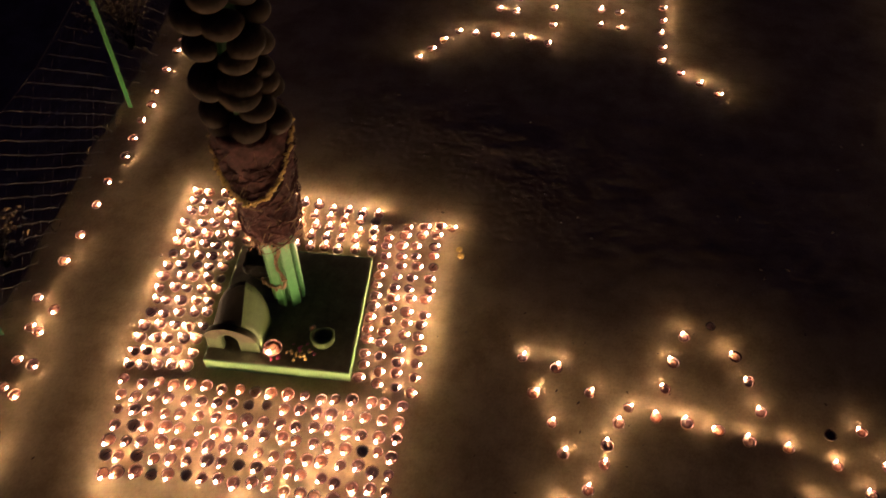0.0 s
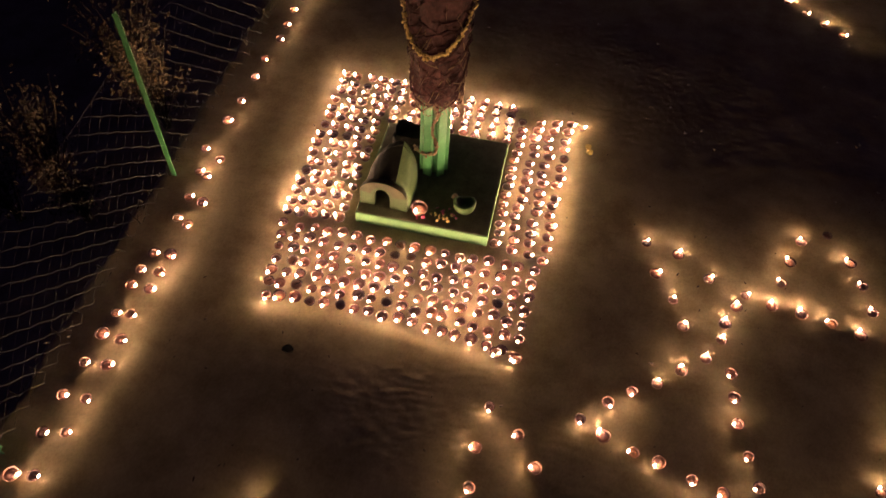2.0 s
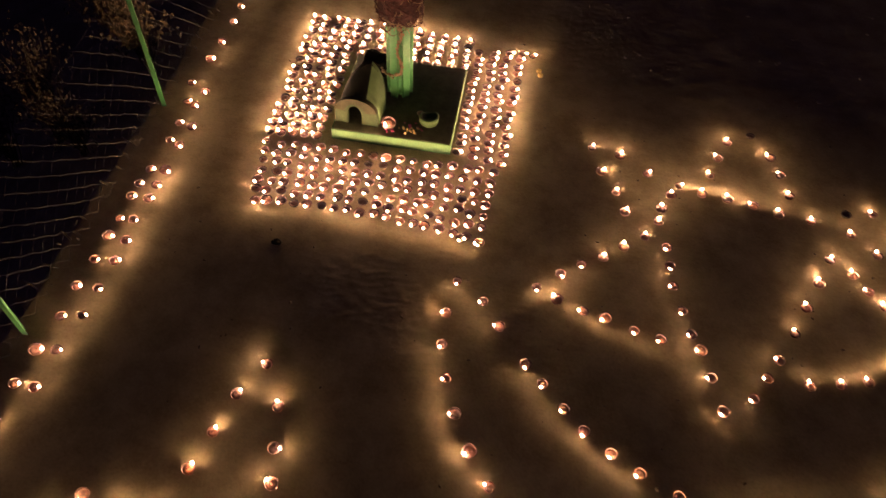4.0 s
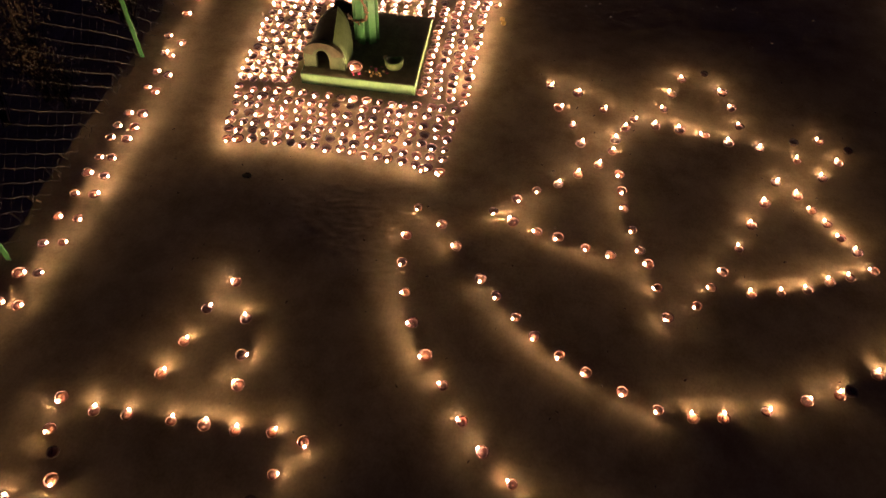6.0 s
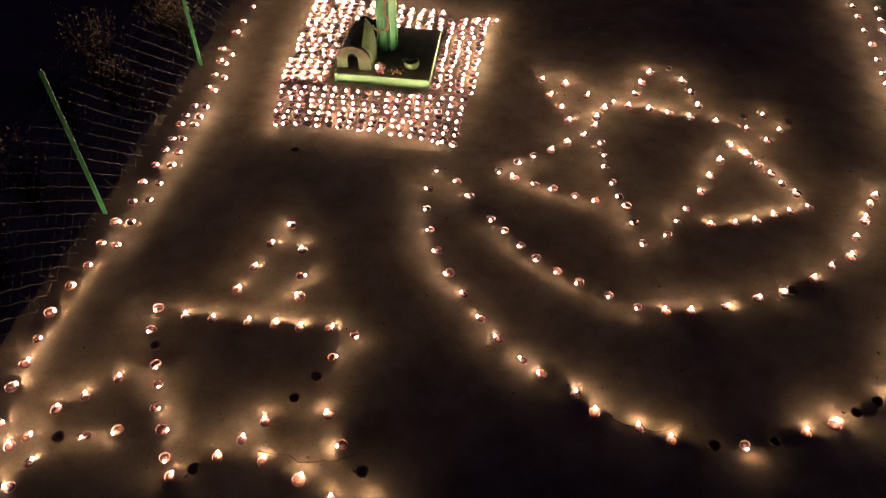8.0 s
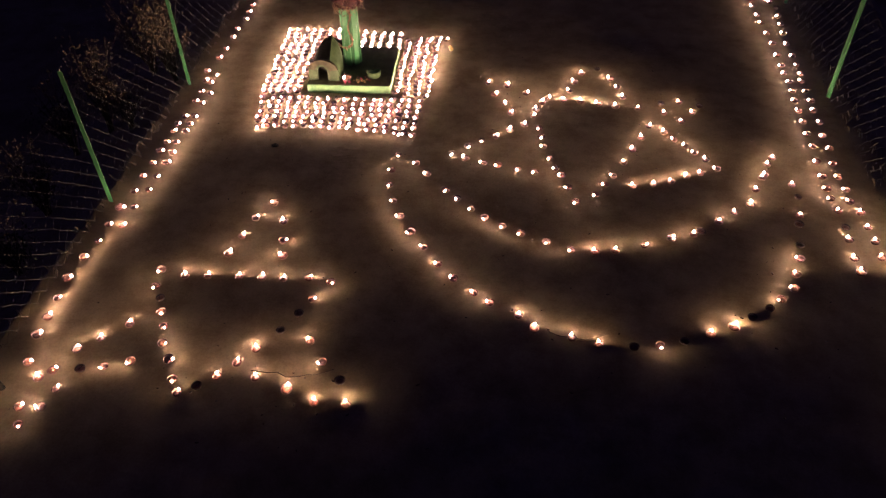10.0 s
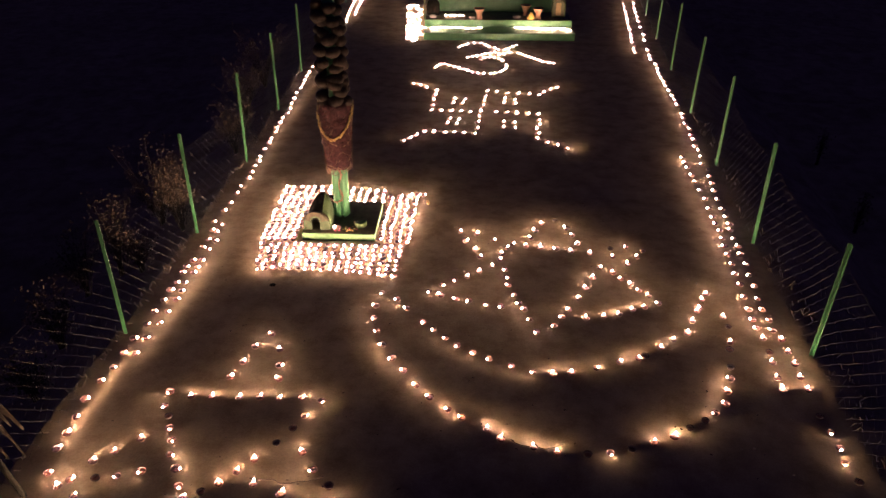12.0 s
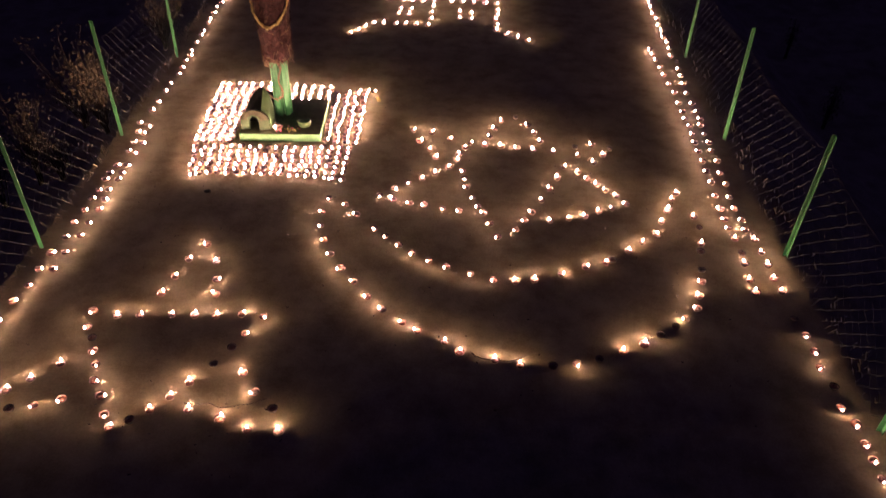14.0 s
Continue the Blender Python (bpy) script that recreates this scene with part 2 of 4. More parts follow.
def ground_height(x, y):
    west, east = edge_at(WEST_EDGE, y), edge_at(EAST_EDGE, y)
    out = max(west - 0.2 - x, x - east - 0.2, 0.0)
    z = 0.006 * noise.noise(Vector((x * 0.9, y * 0.9, 3.0))) + 0.002 * noise.noise(Vector((x * 4, y * 4, 8.0)))
    if -3.2 < x < 3.8 and -3.2 < y < 6.0:
        worn = max(0.0, min(1.0, (2.7 - math.hypot((x + 0.9) * 0.9, y - 2.9)) / 0.8))
        patch = max(0.0, noise.noise(Vector((x * 0.7, y * 0.7, 11.0))))
        bend = 0.25 * noise.noise(Vector((x * 1.5, y * 1.5, 6.0)))
        ridge = abs(noise.noise(Vector(((x + y + bend) * 3.0, (y - 0.6 * x) * 7.5, 2.0)))) + 0.5 * abs(noise.noise(Vector((x * 13, y * 17, 4.0))))
        z += ridge * (0.0005 + 0.002 * worn + 0.0015 * patch)
        churn = max(0.0, min(1.0, 3 * (1 - ((x + 0.7) / 1.1) ** 2 - ((y - 4.0) / 0.75) ** 2)))
        if churn > 0:
            z += churn * (0.003 * noise.turbulence(Vector((x * 14, y * 14, 7.0)), 3, True) + 0.001 * abs(noise.noise(Vector((x * 4 + 9 * bend, y * 5, 9.0)))))
        swept = max(0.0, min(1.0, 3 * (1 - ((x + 0.55) / 1.0) ** 2 - ((y - 0.85) / 0.5) ** 2)))
        if swept > 0:
            z += swept * (0.004 * abs(noise.noise(Vector(((x + 1.2 * y) * 5, (y - 0.35 * x) * 19, 3.0)))) + 0.003 * noise.turbulence(Vector((x * 6, y * 9, 2.0)), 3, True))
    brink = min(1.0, max(0.0, (west - 0.1 + 0.04 * noise.noise(Vector((y * 1.3, y * 3.1, 4.0))) - x) / 0.14))
    z -= 0.3 * brink * brink * (3 - 2 * brink)
    step = max(min(1.0, (x - east + 0.03) / 0.38), 0.0)
    z -= step * step * (3 - 2 * step) * (0.045 + 0.035 * noise.noise(Vector((x * 3, y * 3, 1.0))))
    if out > 0:
        z -= min(1.1, 0.6 * out * out / (out + 0.35)) + 0.12 * min(1.0, out) * noise.noise(Vector((x * 1.6, y * 1.6, 5.0)))
    return z


def build_ground():
    xs = [-150, -60, -25, -12, -8] + list(np.arange(-6, -3.71, 0.06)) + list(np.arange(-3.7, -1.7, 0.024)) + list(np.arange(-1.7, 0.7, 0.012)) + list(np.arange(0.7, 4.3, 0.024)) + list(np.arange(4.3, 6.01, 0.06)) + [8, 12, 25, 60, 150]
    ys = [-150, -60, -25, -12, -8] + list(np.arange(-6, -2.81, 0.06)) + list(np.arange(-2.8, 0.3, 0.024)) + list(np.arange(0.3, 1.5, 0.012)) + list(np.arange(1.5, 3.4, 0.024)) + list(np.arange(3.4, 5.0, 0.012)) + list(np.arange(5.0, 5.6, 0.024)) + list(np.arange(5.6, 12.01, 0.06)) + list(np.arange(12.3, 24.1, 0.3)) + [28, 40, 70, 150]
    points = [(float(x), float(y), ground_height(float(x), float(y))) for y in ys for x in xs]
    n = len(xs)
    faces = [(j * n + i, j * n + i + 1, (j + 1) * n + i + 1, (j + 1) * n + i) for j in range(len(ys) - 1) for i in range(n - 1)]
    mesh = bpy.data.meshes.new("ground")
    mesh.from_pydata(points, [], faces)
    mesh.materials.append(EARTH)
    mesh.polygons.foreach_set("use_smooth", [True] * len(mesh.polygons))
    tagged(new("ground", mesh), "bare packed earth of a raised yard with swept ridges", "ground", kind="structure")


build_ground()


# ---- oil lamps ----
def bowl_mesh(radius, height, spout):
    bm = bmesh.new()
    k, h = radius / 0.0365, height / 0.028
    profile = [(0.017, 0.0), (0.025, 0.006), (0.032, 0.016), (0.036, 0.0275), (0.0365, 0.0316), (0.0345, 0.0321), (0.032, 0.0275), (0.027, 0.015), (0.017, 0.008), (0.006, 0.0065)]

    def lip(a, r, z):
        a = (a + math.pi) % (2 * math.pi) - math.pi
        pull = math.exp(-((a / 0.38) ** 2)) * spout * max(0.0, z / 0.03 - 0.2)
        return r * k * (1 + 0.18 * pull + 0.02 * math.sin(3 * a + k)), z * h * (1 - 0.36 * pull + 0.03 * math.sin(2 * a))

    lathe(bm, profile, 22, lip)
    return bm


def oil_mesh(radius, height):
    bm = bmesh.new()
    k, h = radius / 0.0365, height / 0.028
    lathe(bm, [(0.0296 * k, 0.0185 * h), (0.0306 * k, 0.0215 * h), (0.012 * k, 0.0212 * h)], 16)
    return bm


def wick_mesh(radius, height):
    bm = bmesh.new()
    k, h = radius / 0.0365, height / 0.028
    tube(bm, [(-0.008 * k, 0.008 * k, 0.0205 * h), (0.008 * k, 0.005 * k, 0.023 * h), (0.02 * k, 0.001, 0.0235 * h), (0.027 * k, 0, 0.025 * h), (0.0305 * k, 0, 0.0305 * h)], 0.0022, 5)
    return bm


def flame_mesh(radius, height, tall, lean):
    bm = bmesh.new()
    k, h = radius / 0.0365, height / 0.028
    profile = [(0.0025, 0.0), (0.0052, 0.003), (0.0058, 0.0072), (0.004, 0.0122), (0.0007, 0.0175)]
    for ring, (_, z) in zip(lathe(bm, profile, 7), profile):
        for v in ring:
            v.co.z *= tall
            v.co += Vector((0.0305 * k + lean[0] * z, lean[1] * z, 0.027 * h))
    return bm


def lamp_pieces(radius, height, spout, tall, lean, lit):
    """The parts of one clay lamp, its spout along its own x: name, mesh, material, label."""
    pieces = [
        ("bowl", bowl_mesh(radius, height, spout), CLAY if lit else DULL_CLAY, ""),
        ("oil", oil_mesh(radius, height), OIL, "pool of dark oil"),
        ("wick", wick_mesh(radius, height), COTTON if lit else SOOT, "oil-soaked cotton wick" if lit else "burnt wick"),
    ]
    if lit:
        pieces.append(("flame", flame_mesh(radius, height, tall, lean), FLAME, "small bright flame"))
    return pieces


def lamp_kind(size, boosted=False):
    lamp = thing("oil_lamp" if size[-1] else "unlit_oil_lamp", Matrix(), "small clay oil lamp", "oil lamp")
    wick = lamp
    for name, bm, mat, label in lamp_pieces(*size):
        made = part(name, bm, BOOSTED_FLAME if boosted and mat is FLAME else mat, wick if name == "flame" else lamp, label)
        wick = made if name == "wick" else wick
    return lamp


LIT_SIZES = [
    (0.0365, 0.0235, 1.0, 0.9, (0.1, 0.05), True),
    (0.034, 0.022, 0.7, 0.75, (0.3, -0.2), True),
    (0.039, 0.0245, 1.1, 1.05, (0.05, 0.2), True),
    (0.036, 0.0255, 0.85, 0.88, (-0.2, 0.1), True),
    (0.0325, 0.021, 0.6, 0.7, (0.2, 0.3), True),
]
UNLIT_SIZES = [(0.035, 0.027, 0.9, 1, (0, 0), False), (0.0325, 0.025, 0.6, 1, (0, 0), False)]
SIZES = LIT_SIZES + UNLIT_SIZES
KINDS = [lamp_kind(size) for size in SIZES]
BOOSTED_KINDS = [lamp_kind(size, True) for size in LIT_SIZES]
MANY_MATERIALS = [CLAY_MANY, SOOT, OIL, COTTON, FLAME, BOOSTED_FLAME, DULL_CLAY, FAR_FLAME]
used = set()


def lamp_arrays(size):
    """One lamp as points, faces and the slots of its materials."""
    points, faces, slots = [], [], []
    for _, bm, mat, _ in lamp_pieces(*size):
        bm.verts.index_update()
        start = len(points)
        points += [tuple(v.co) for v in bm.verts]
        faces += [[start + v.index for v in f.verts] for f in bm.faces]
        slots += [MANY_MATERIALS.index(CLAY_MANY if mat is CLAY else mat)] * len(bm.faces)
        bm.free()
    return np.array(points), faces, slots


ARRAYS = [lamp_arrays(size) for size in SIZES]
heaps = {}


def put_lamp(x, y, angle, group, z=None, label="", heap="", boosted=False):
    """A lamp on its support with the spout turned to an angle; no angle: one that has gone out. heap: the name of the
    joined rest that it goes into. The last argument gives it the stronger flame material, on a flame no taller.
    """
    n = rng.choice((5, 6)) if angle is None else rng.choices(range(5), (5, 3, 3, 3, 2))[0]
    turn = rng.uniform(0, 360) if angle is None else angle
    m = pose(x, y, ground_height(x, y) - 0.001 if z is None else z, rng.uniform(-4, 4), rng.uniform(-4, 4), turn) @ Matrix.Scale(rng.uniform(0.94, 1.08), 4)
    if heap:
        heaps.setdefault(heap, []).append((n, m))
        return
    kind = (BOOSTED_KINDS if boosted and angle is not None else KINDS)[n]
    if kind in used:
        lamp = copy_thing(kind, m)
    else:
        lamp, kind.matrix_basis = kind, m
        used.add(kind)
    tagged(lamp, ("unlit sooty oil lamp " if angle is None else "lit terracotta oil lamp ") + (label or "on bare earth"), "oil lamp", group)


def join_heap(name, label, flame):
    """All the lamps of one heap in one mesh, with the flame that they burn with."""
    points, faces, slots, count = [], [], [], 0
    for n, m in heaps[name]:
        p, f, s = ARRAYS[n]
        m = np.array(m)
        points.append(p @ m[:3, :3].T + m[:3, 3])
        faces += [[count + i for i in face] for face in f]
        slots += [MANY_MATERIALS.index(flame) if k == 4 else k for k in s]
        count += len(p)
    mesh = bpy.data.meshes.new(name)
    mesh.from_pydata(np.concatenate(points).tolist(), [], faces)
    for mat in MANY_MATERIALS:
        mesh.materials.append(mat)
    mesh.polygons.foreach_set("material_index", slots)
    mesh.polygons.foreach_set("use_smooth", [True] * len(faces))
    tagged(new(name, mesh), label, "oil lamps", kind="stuff")


def put_row(start, end, count, angle, group, jitter=0.012, swing=25, out=0.03, z=None, label="", heap=""):
    for i in range(count):
        f = i / max(1, count - 1)
        x, y = (start[k] + (end[k] - start[k]) * f + rng.uniform(-jitter, jitter) for k in (0, 1))
        put_lamp(x, y, None if rng.random() < out else angle + rng.uniform(-swing, swing), group, z, label, heap)


def put_block(corners, columns, rows, angle, group, out=0.06, label="", bow=0.0, heap=""):
    """A patch of lamps between four corners, in uneven rows."""
    a, b, c, d = (Vector(p) for p in corners)
    for j in range(rows):
        shift = rng.uniform(-0.13, 0.13)
        for i in range(columns):
            u, v = (i + (shift if 0 < i < columns - 1 else 0)) / (columns - 1), j / (rows - 1)
            p = a * (1 - u) * (1 - v) + b * u * (1 - v) + c * u * v + d * (1 - u) * v
            x, y = p.x + rng.gauss(0, 0.007), p.y + rng.gauss(0, 0.006) + 4 * bow * u * (1 - u) * (1 - v)
            put_lamp(x, y, None if rng.random() < out else angle + rng.gauss(0, 10), group, None, label, heap, True)


STAR_WEST = [
    (0.11, 2.49, 78), (0.32, 2.46, 70), (0.53, 2.33, 55), (0.76, 2.28, 51), (0.20, 2.26, 45), (0.33, 2.09, 75),
    (0.41, 1.92, 67), (0.56, 1.74, 83), (0.71, 2.17, 86), (0.65, 2.02, 90), (0.64, 1.90, 83), (0.43, 1.61, 91),
    (0.31, 1.48, 78), (0.18, 1.39, -85), (0.06, 1.28, -58), (-0.07, 1.13, -90), (0.07, 1.07, 137),
    (0.24, 1.03, -169), (0.38, 1.02, -128), (0.56, 0.98, -90), (0.72, 0.96, -129), (0.71, 1.69, -116),
    (0.74, 1.54, -90), (0.77, 1.38, -152), (0.84, 1.21, -111), (0.90, 1.05, -144), (0.96, 0.95, -159),
    (1.03, 0.78, -157), (1.10, 0.58, -122), (1.27, 0.71, -136), (1.35, 0.87, -154), (1.42, 1.01, 169),
]
STAR_EAST = [
    (1.52, 1.23, 109), (1.60, 1.45, 107), (1.69, 1.67, 97), (1.77, 1.89, 65), (1.93, 2.16, 107),
    (2.10, 2.40, 135), (1.91, 2.34, None), (2.29, 2.35, None), (2.21, 2.20, 112), (2.09, 2.02, 108),
    (1.91, 1.80, 106), (2.00, 1.69, 151), (2.09, 1.59, 123), (2.17, 1.49, 143), (2.26, 1.39, 118),
    (2.35, 1.26, 162), (2.20, 1.17, 126), (2.07, 1.10, 107), (1.93, 1.00, 121), (1.77, 0.94, 87),
    (1.59, 0.88, 101), (1.67, 2.21, 85), (1.45, 2.21, 101), (1.28, 2.24, 157), (1.10, 2.25, 101),
    (0.92, 2.25, 98), (0.97, 2.45, 134), (1.02, 2.64, 132), (1.09, 2.84, 100), (1.26, 2.96, None),
    (1.40, 2.76, 141), (1.47, 2.60, 136), (1.53, 2.41, 109),
]
CRESCENT_OUTER = [
    (-0.56, 1.04, -90), (-0.57, 0.79, -172), (-0.54, 0.57, -104), (-0.46, 0.36, -151), (-0.36, 0.16, -157),
    (-0.23, -0.03, -143), (-0.09, -0.19, 159), (0.06, -0.37, 169), (0.20, -0.51, 157), (0.38, -0.64, 153),
    (0.51, -0.72, 163), (0.73, -0.82, 82), (2.97, 1.11, 86), (2.99, 0.94, None), (2.96, 0.68, 80),
    (2.93, 0.56, None), (2.89, 0.29, None), (2.86, 0.13, 166), (2.80, -0.06, 108), (2.75, -0.22, 161),
    (2.64, -0.35, -150), (2.54, -0.46, None), (2.40, -0.57, None), (2.26, -0.69, 63), (2.09, -0.78, 73),
    (1.90, -0.88, None), (1.73, -0.94, -75), (1.55, -0.99, None), (1.31, -1.00, 91), (1.12, -0.97, 108),
    (0.85, -0.92, 83),
]
CRESCENT_INNER = [
    (-0.37, 0.93, -147), (-0.24, 0.78, -172), (-0.04, 0.57, -90), (0.08, 0.47, -104), (0.22, 0.35, -127),
    (0.35, 0.25, -104), (0.51, 0.16, -112), (0.67, 0.09, -135), (0.88, 0.02, -101), (1.08, -0.04, -124),
    (1.27, -0.04, 109), (1.43, -0.00, 84), (1.66, 0.10, 43), (1.88, 0.22, 47), (2.06, 0.30, 73),
    (2.12, 0.34, None), (2.28, 0.49, 73), (2.42, 0.64, 78), (2.57, 0.77, 72), (2.65, 0.99, 83), (2.73, 1.18, 83),
    (2.76, 1.23, 91), (2.81, 1.40, 93), (2.87, 1.51, 82),
]
SMALL_STAR_NORTH = [
    (-1.47, 0.17, 171), (-1.56, -0.05, 61), (-1.59, -0.29, 81), (-1.62, -0.51, 75), (-1.31, -0.06, 118),
    (-1.24, -0.29, 10), (-1.18, -0.47, 153), (-2.07, -0.77, -104), (-1.86, -0.80, 106), (-1.68, -0.78, 88),
    (-1.44, -0.75, 101), (-1.26, -0.73, 91), (-1.09, -0.72, 94), (-0.90, -0.68, 63), (-0.72, -0.69, -55),
    (-0.81, -0.89, 25), (-2.03, -0.95, -108), (-1.94, -1.06, None), (-1.87, -1.19, -60), (-1.79, -1.32, -52),
    (-1.73, -1.47, -7), (-1.62, -1.60, -1), (-1.52, -1.76, -67), (-1.44, -1.86, 80), (-1.33, -1.79, None),
]
SMALL_STAR_SOUTH = [
    (-1.23, -1.69, 108), (-1.14, -1.56, 93), (-1.05, -1.42, 113), (-0.97, -1.66, 106), (-0.73, -1.72, 79),
    (-0.52, -1.79, 110), (-0.31, -1.78, 109), (-0.86, -1.05, None), (-0.94, -1.23, None), (-0.70, -1.29, 135),
    (-0.56, -1.46, -145), (-0.40, -1.60, None), (-2.04, -1.34, 102), (-2.18, -1.50, 108), (-2.29, -1.62, 98),
    (-1.87, -1.66, -109), (-2.03, -1.73, -141), (-2.18, -1.78, None), (-2.36, -1.82, 60), (-2.42, -1.89, 130),
    (-2.25, -1.96, 90), (-2.27, -2.11, 180), (-2.34, -2.25, -57), (-2.46, -2.34, 149),
]
WEST_ROW_NEAR = [
    (-2.99, 2.29, 8), (-2.84, 2.23, -69), (-2.92, 2.08, 45), (-2.85, 2.06, -19), (-2.87, 1.85, 30),
    (-2.76, 1.84, -26), (-2.85, 1.67, -4), (-2.76, 1.64, -45), (-2.84, 1.37, 7), (-2.74, 1.39, -27),
    (-2.85, 1.23, 3), (-2.73, 1.25, -19), (-2.84, 1.11, -3), (-2.72, 1.12, 3), (-2.82, 0.91, 5),
    (-2.73, 0.93, -6), (-2.81, 0.76, -6), (-2.69, 0.76, -6), (-2.80, 0.57, 10), (-2.67, 0.59, 24),
    (-2.79, 0.36, 0), (-2.66, 0.38, -26), (-2.76, 0.14, 11), (-2.65, 0.18, 14),
]
WEST_ROW_SOUTH = [
    (-2.77, -0.10, 16), (-2.66, -0.07, 12), (-2.76, -0.32, 8), (-2.64, -0.31, 12), (-2.74, -0.53, 9),
    (-2.75, -0.73, 21), (-2.75, -0.97, 19), (-2.71, -1.18, 21), (-2.67, -1.37, 79), (-2.65, -1.54, 53),
    (-2.57, -1.78, 38), (-2.41, -2.13, 55), (-2.62, -2.29, 48),
]
WEST_ROW_FAR = [2.60, 2.83, 3.11, 3.34, 3.61, 3.80, 4.01, 4.20, 4.37, 4.65, 4.92, 5.07, 5.39, 5.54, 5.79, 6.03, 6.25, 6.47, 6.71, 7.01, 7.32, 7.62, 7.89, 8.10, 8.35, 8.61, 8.99, 9.31]
EAST_ROW_SOUTH = [
    (3.63, -1.76, -86), (3.63, -1.62, -90), (3.62, -1.49, -90), (3.62, -1.32, -96), (3.57, -1.18, -96),
    (3.59, -0.98, None), (3.55, -0.79, -104), (3.56, -0.63, -95), (3.55, -0.45, -101), (3.51, -0.27, None),
    (3.51, 0.07, 84), (3.49, 0.24, 85), (3.49, 0.43, 85), (3.48, 0.61, 79), (3.47, 0.80, 88), (3.45, 4.89, None),
]
EAST_ROW_FAR = [0.94, 1.11, 1.30, 1.51, 1.75, 1.97, 2.21, 2.42, 2.61, 2.82, 3.02, 3.18, 3.40, 3.60, 3.90, 4.15, 4.41, 4.64, 5.05, 5.35, 5.58, 5.77, 6.03, 6.25, 6.49, 6.75, 7.03, 7.22, 7.73, 7.98, 8.24, 8.55, 8.83, 9.08, 9.34, 9.64, 9.96, 10.29, 10.64, 10.91, 11.38, 12.24, 12.78, 13.53, 14.14, 14.66, 15.21, 15.70, 16.29]
EAST_INNER_SOUTH = [
    (3.29, 0.04, 78), (3.28, 0.20, 95), (3.29, 0.42, 94), (3.30, 0.58, None), (3.29, 0.79, 86),
]
EAST_INNER_FAR = [0.96, 1.10, 1.28, 1.52, 1.77, 1.98, 2.19, 2.40, 2.59, 2.79, 3.00, 3.18, 3.35, 3.59, 3.88, 4.14, 4.41, 4.64, 4.92, 5.09, 5.28, 11.14, 11.38, 11.67, 12.03, 12.40, 12.78, 13.24, 13.53, 14.03, 14.41, 14.88, 15.29, 15.87, 16.31]
OM = [
    ([(-0.97, 10.99), (-0.79, 11.27), (-0.57, 11.40), (-0.35, 11.21), (-0.17, 10.99), (-0.07, 10.84)], 9),
    ([(-0.65, 10.19), (-0.48, 10.35), (-0.31, 10.52), (-0.15, 10.71)], 7),
    ([(-0.38, 10.11), (-0.19, 10.28), (-0.03, 10.19), (0.10, 10.06)], 6),
    ([(0.20, 9.75), (0.19, 9.41), (0.06, 9.17), (-0.15, 9.04), (-0.37, 9.08), (-0.59, 9.25), (-0.80, 9.42), (-1.01, 9.56), (-1.15, 9.64), (-1.24, 9.33)], 19),
    ([(0.01, 10.49), (0.18, 10.76), (0.37, 10.72), (0.57, 10.51), (0.76, 10.27), (0.95, 10.08), (1.18, 10.01)], 13),
    ([(0.07, 10.88), (0.16, 11.07), (0.26, 11.23), (0.32, 11.37)], 4),
]
FAR = "far_oil_lamps"
for x, y, a in STAR_WEST + STAR_EAST:
    put_lamp(x, y, a, "lamps of the six-pointed star", None, "in a star outline on bare earth")
for x, y, a in CRESCENT_OUTER + CRESCENT_INNER:
    put_lamp(x, y, a, "lamps of the crescent", None, "in a crescent outline on bare earth")
for x, y, a in SMALL_STAR_NORTH + SMALL_STAR_SOUTH:
    put_lamp(x, y, a, "lamps of the five-pointed star", None, "in a small star outline on bare earth")
for x, y, a in WEST_ROW_NEAR + WEST_ROW_SOUTH:
    put_lamp(x, y, a, "lamps along the west fence", None, "in a row beside the wire fence", boosted=True)
for y in WEST_ROW_FAR:
    put_lamp(edge_at(WEST_EDGE, y) + 0.16 + rng.uniform(-0.02, 0.02), y, -20 + rng.uniform(-20, 20), "lamps along the west fence", None, "in a row beside the wire fence", "" if y < 5.6 else FAR, True)
for x, y, a in EAST_ROW_SOUTH + EAST_INNER_SOUTH:
    put_lamp(x, y, a, "lamps along the east fence", None, "in a row beside the wire fence")
for y in EAST_ROW_FAR:
    x = 3.42 if y < 7 else 3.42 - 0.19 * min(1.0, (y - 7) / 4) + 0.02 * max(0.0, y - 11)
    put_lamp(x + rng.uniform(-0.02, 0.02), y, 180 + rng.uniform(-50, 50), "", heap=FAR)
for y in EAST_INNER_FAR:
    x = 3.27 - 0.12 * max(0.0, min(1.0, (y - 3.5) / 1.7)) if y < 8 else 2.94 + 0.022 * (y - 11)
    put_lamp(x + rng.uniform(-0.015, 0.015), y, 180 + rng.uniform(-30, 30), "", heap=FAR)
put_row((-4.05, 12.9), (-4.2, 13.6), 4, -10, "", heap=FAR)
put_row((-4.22, 13.7), (-4.6, 16.4), 12, -10, "", heap=FAR)
put_row((-4.05, 13.8), (-4.42, 16.4), 12, -10, "", heap=FAR)

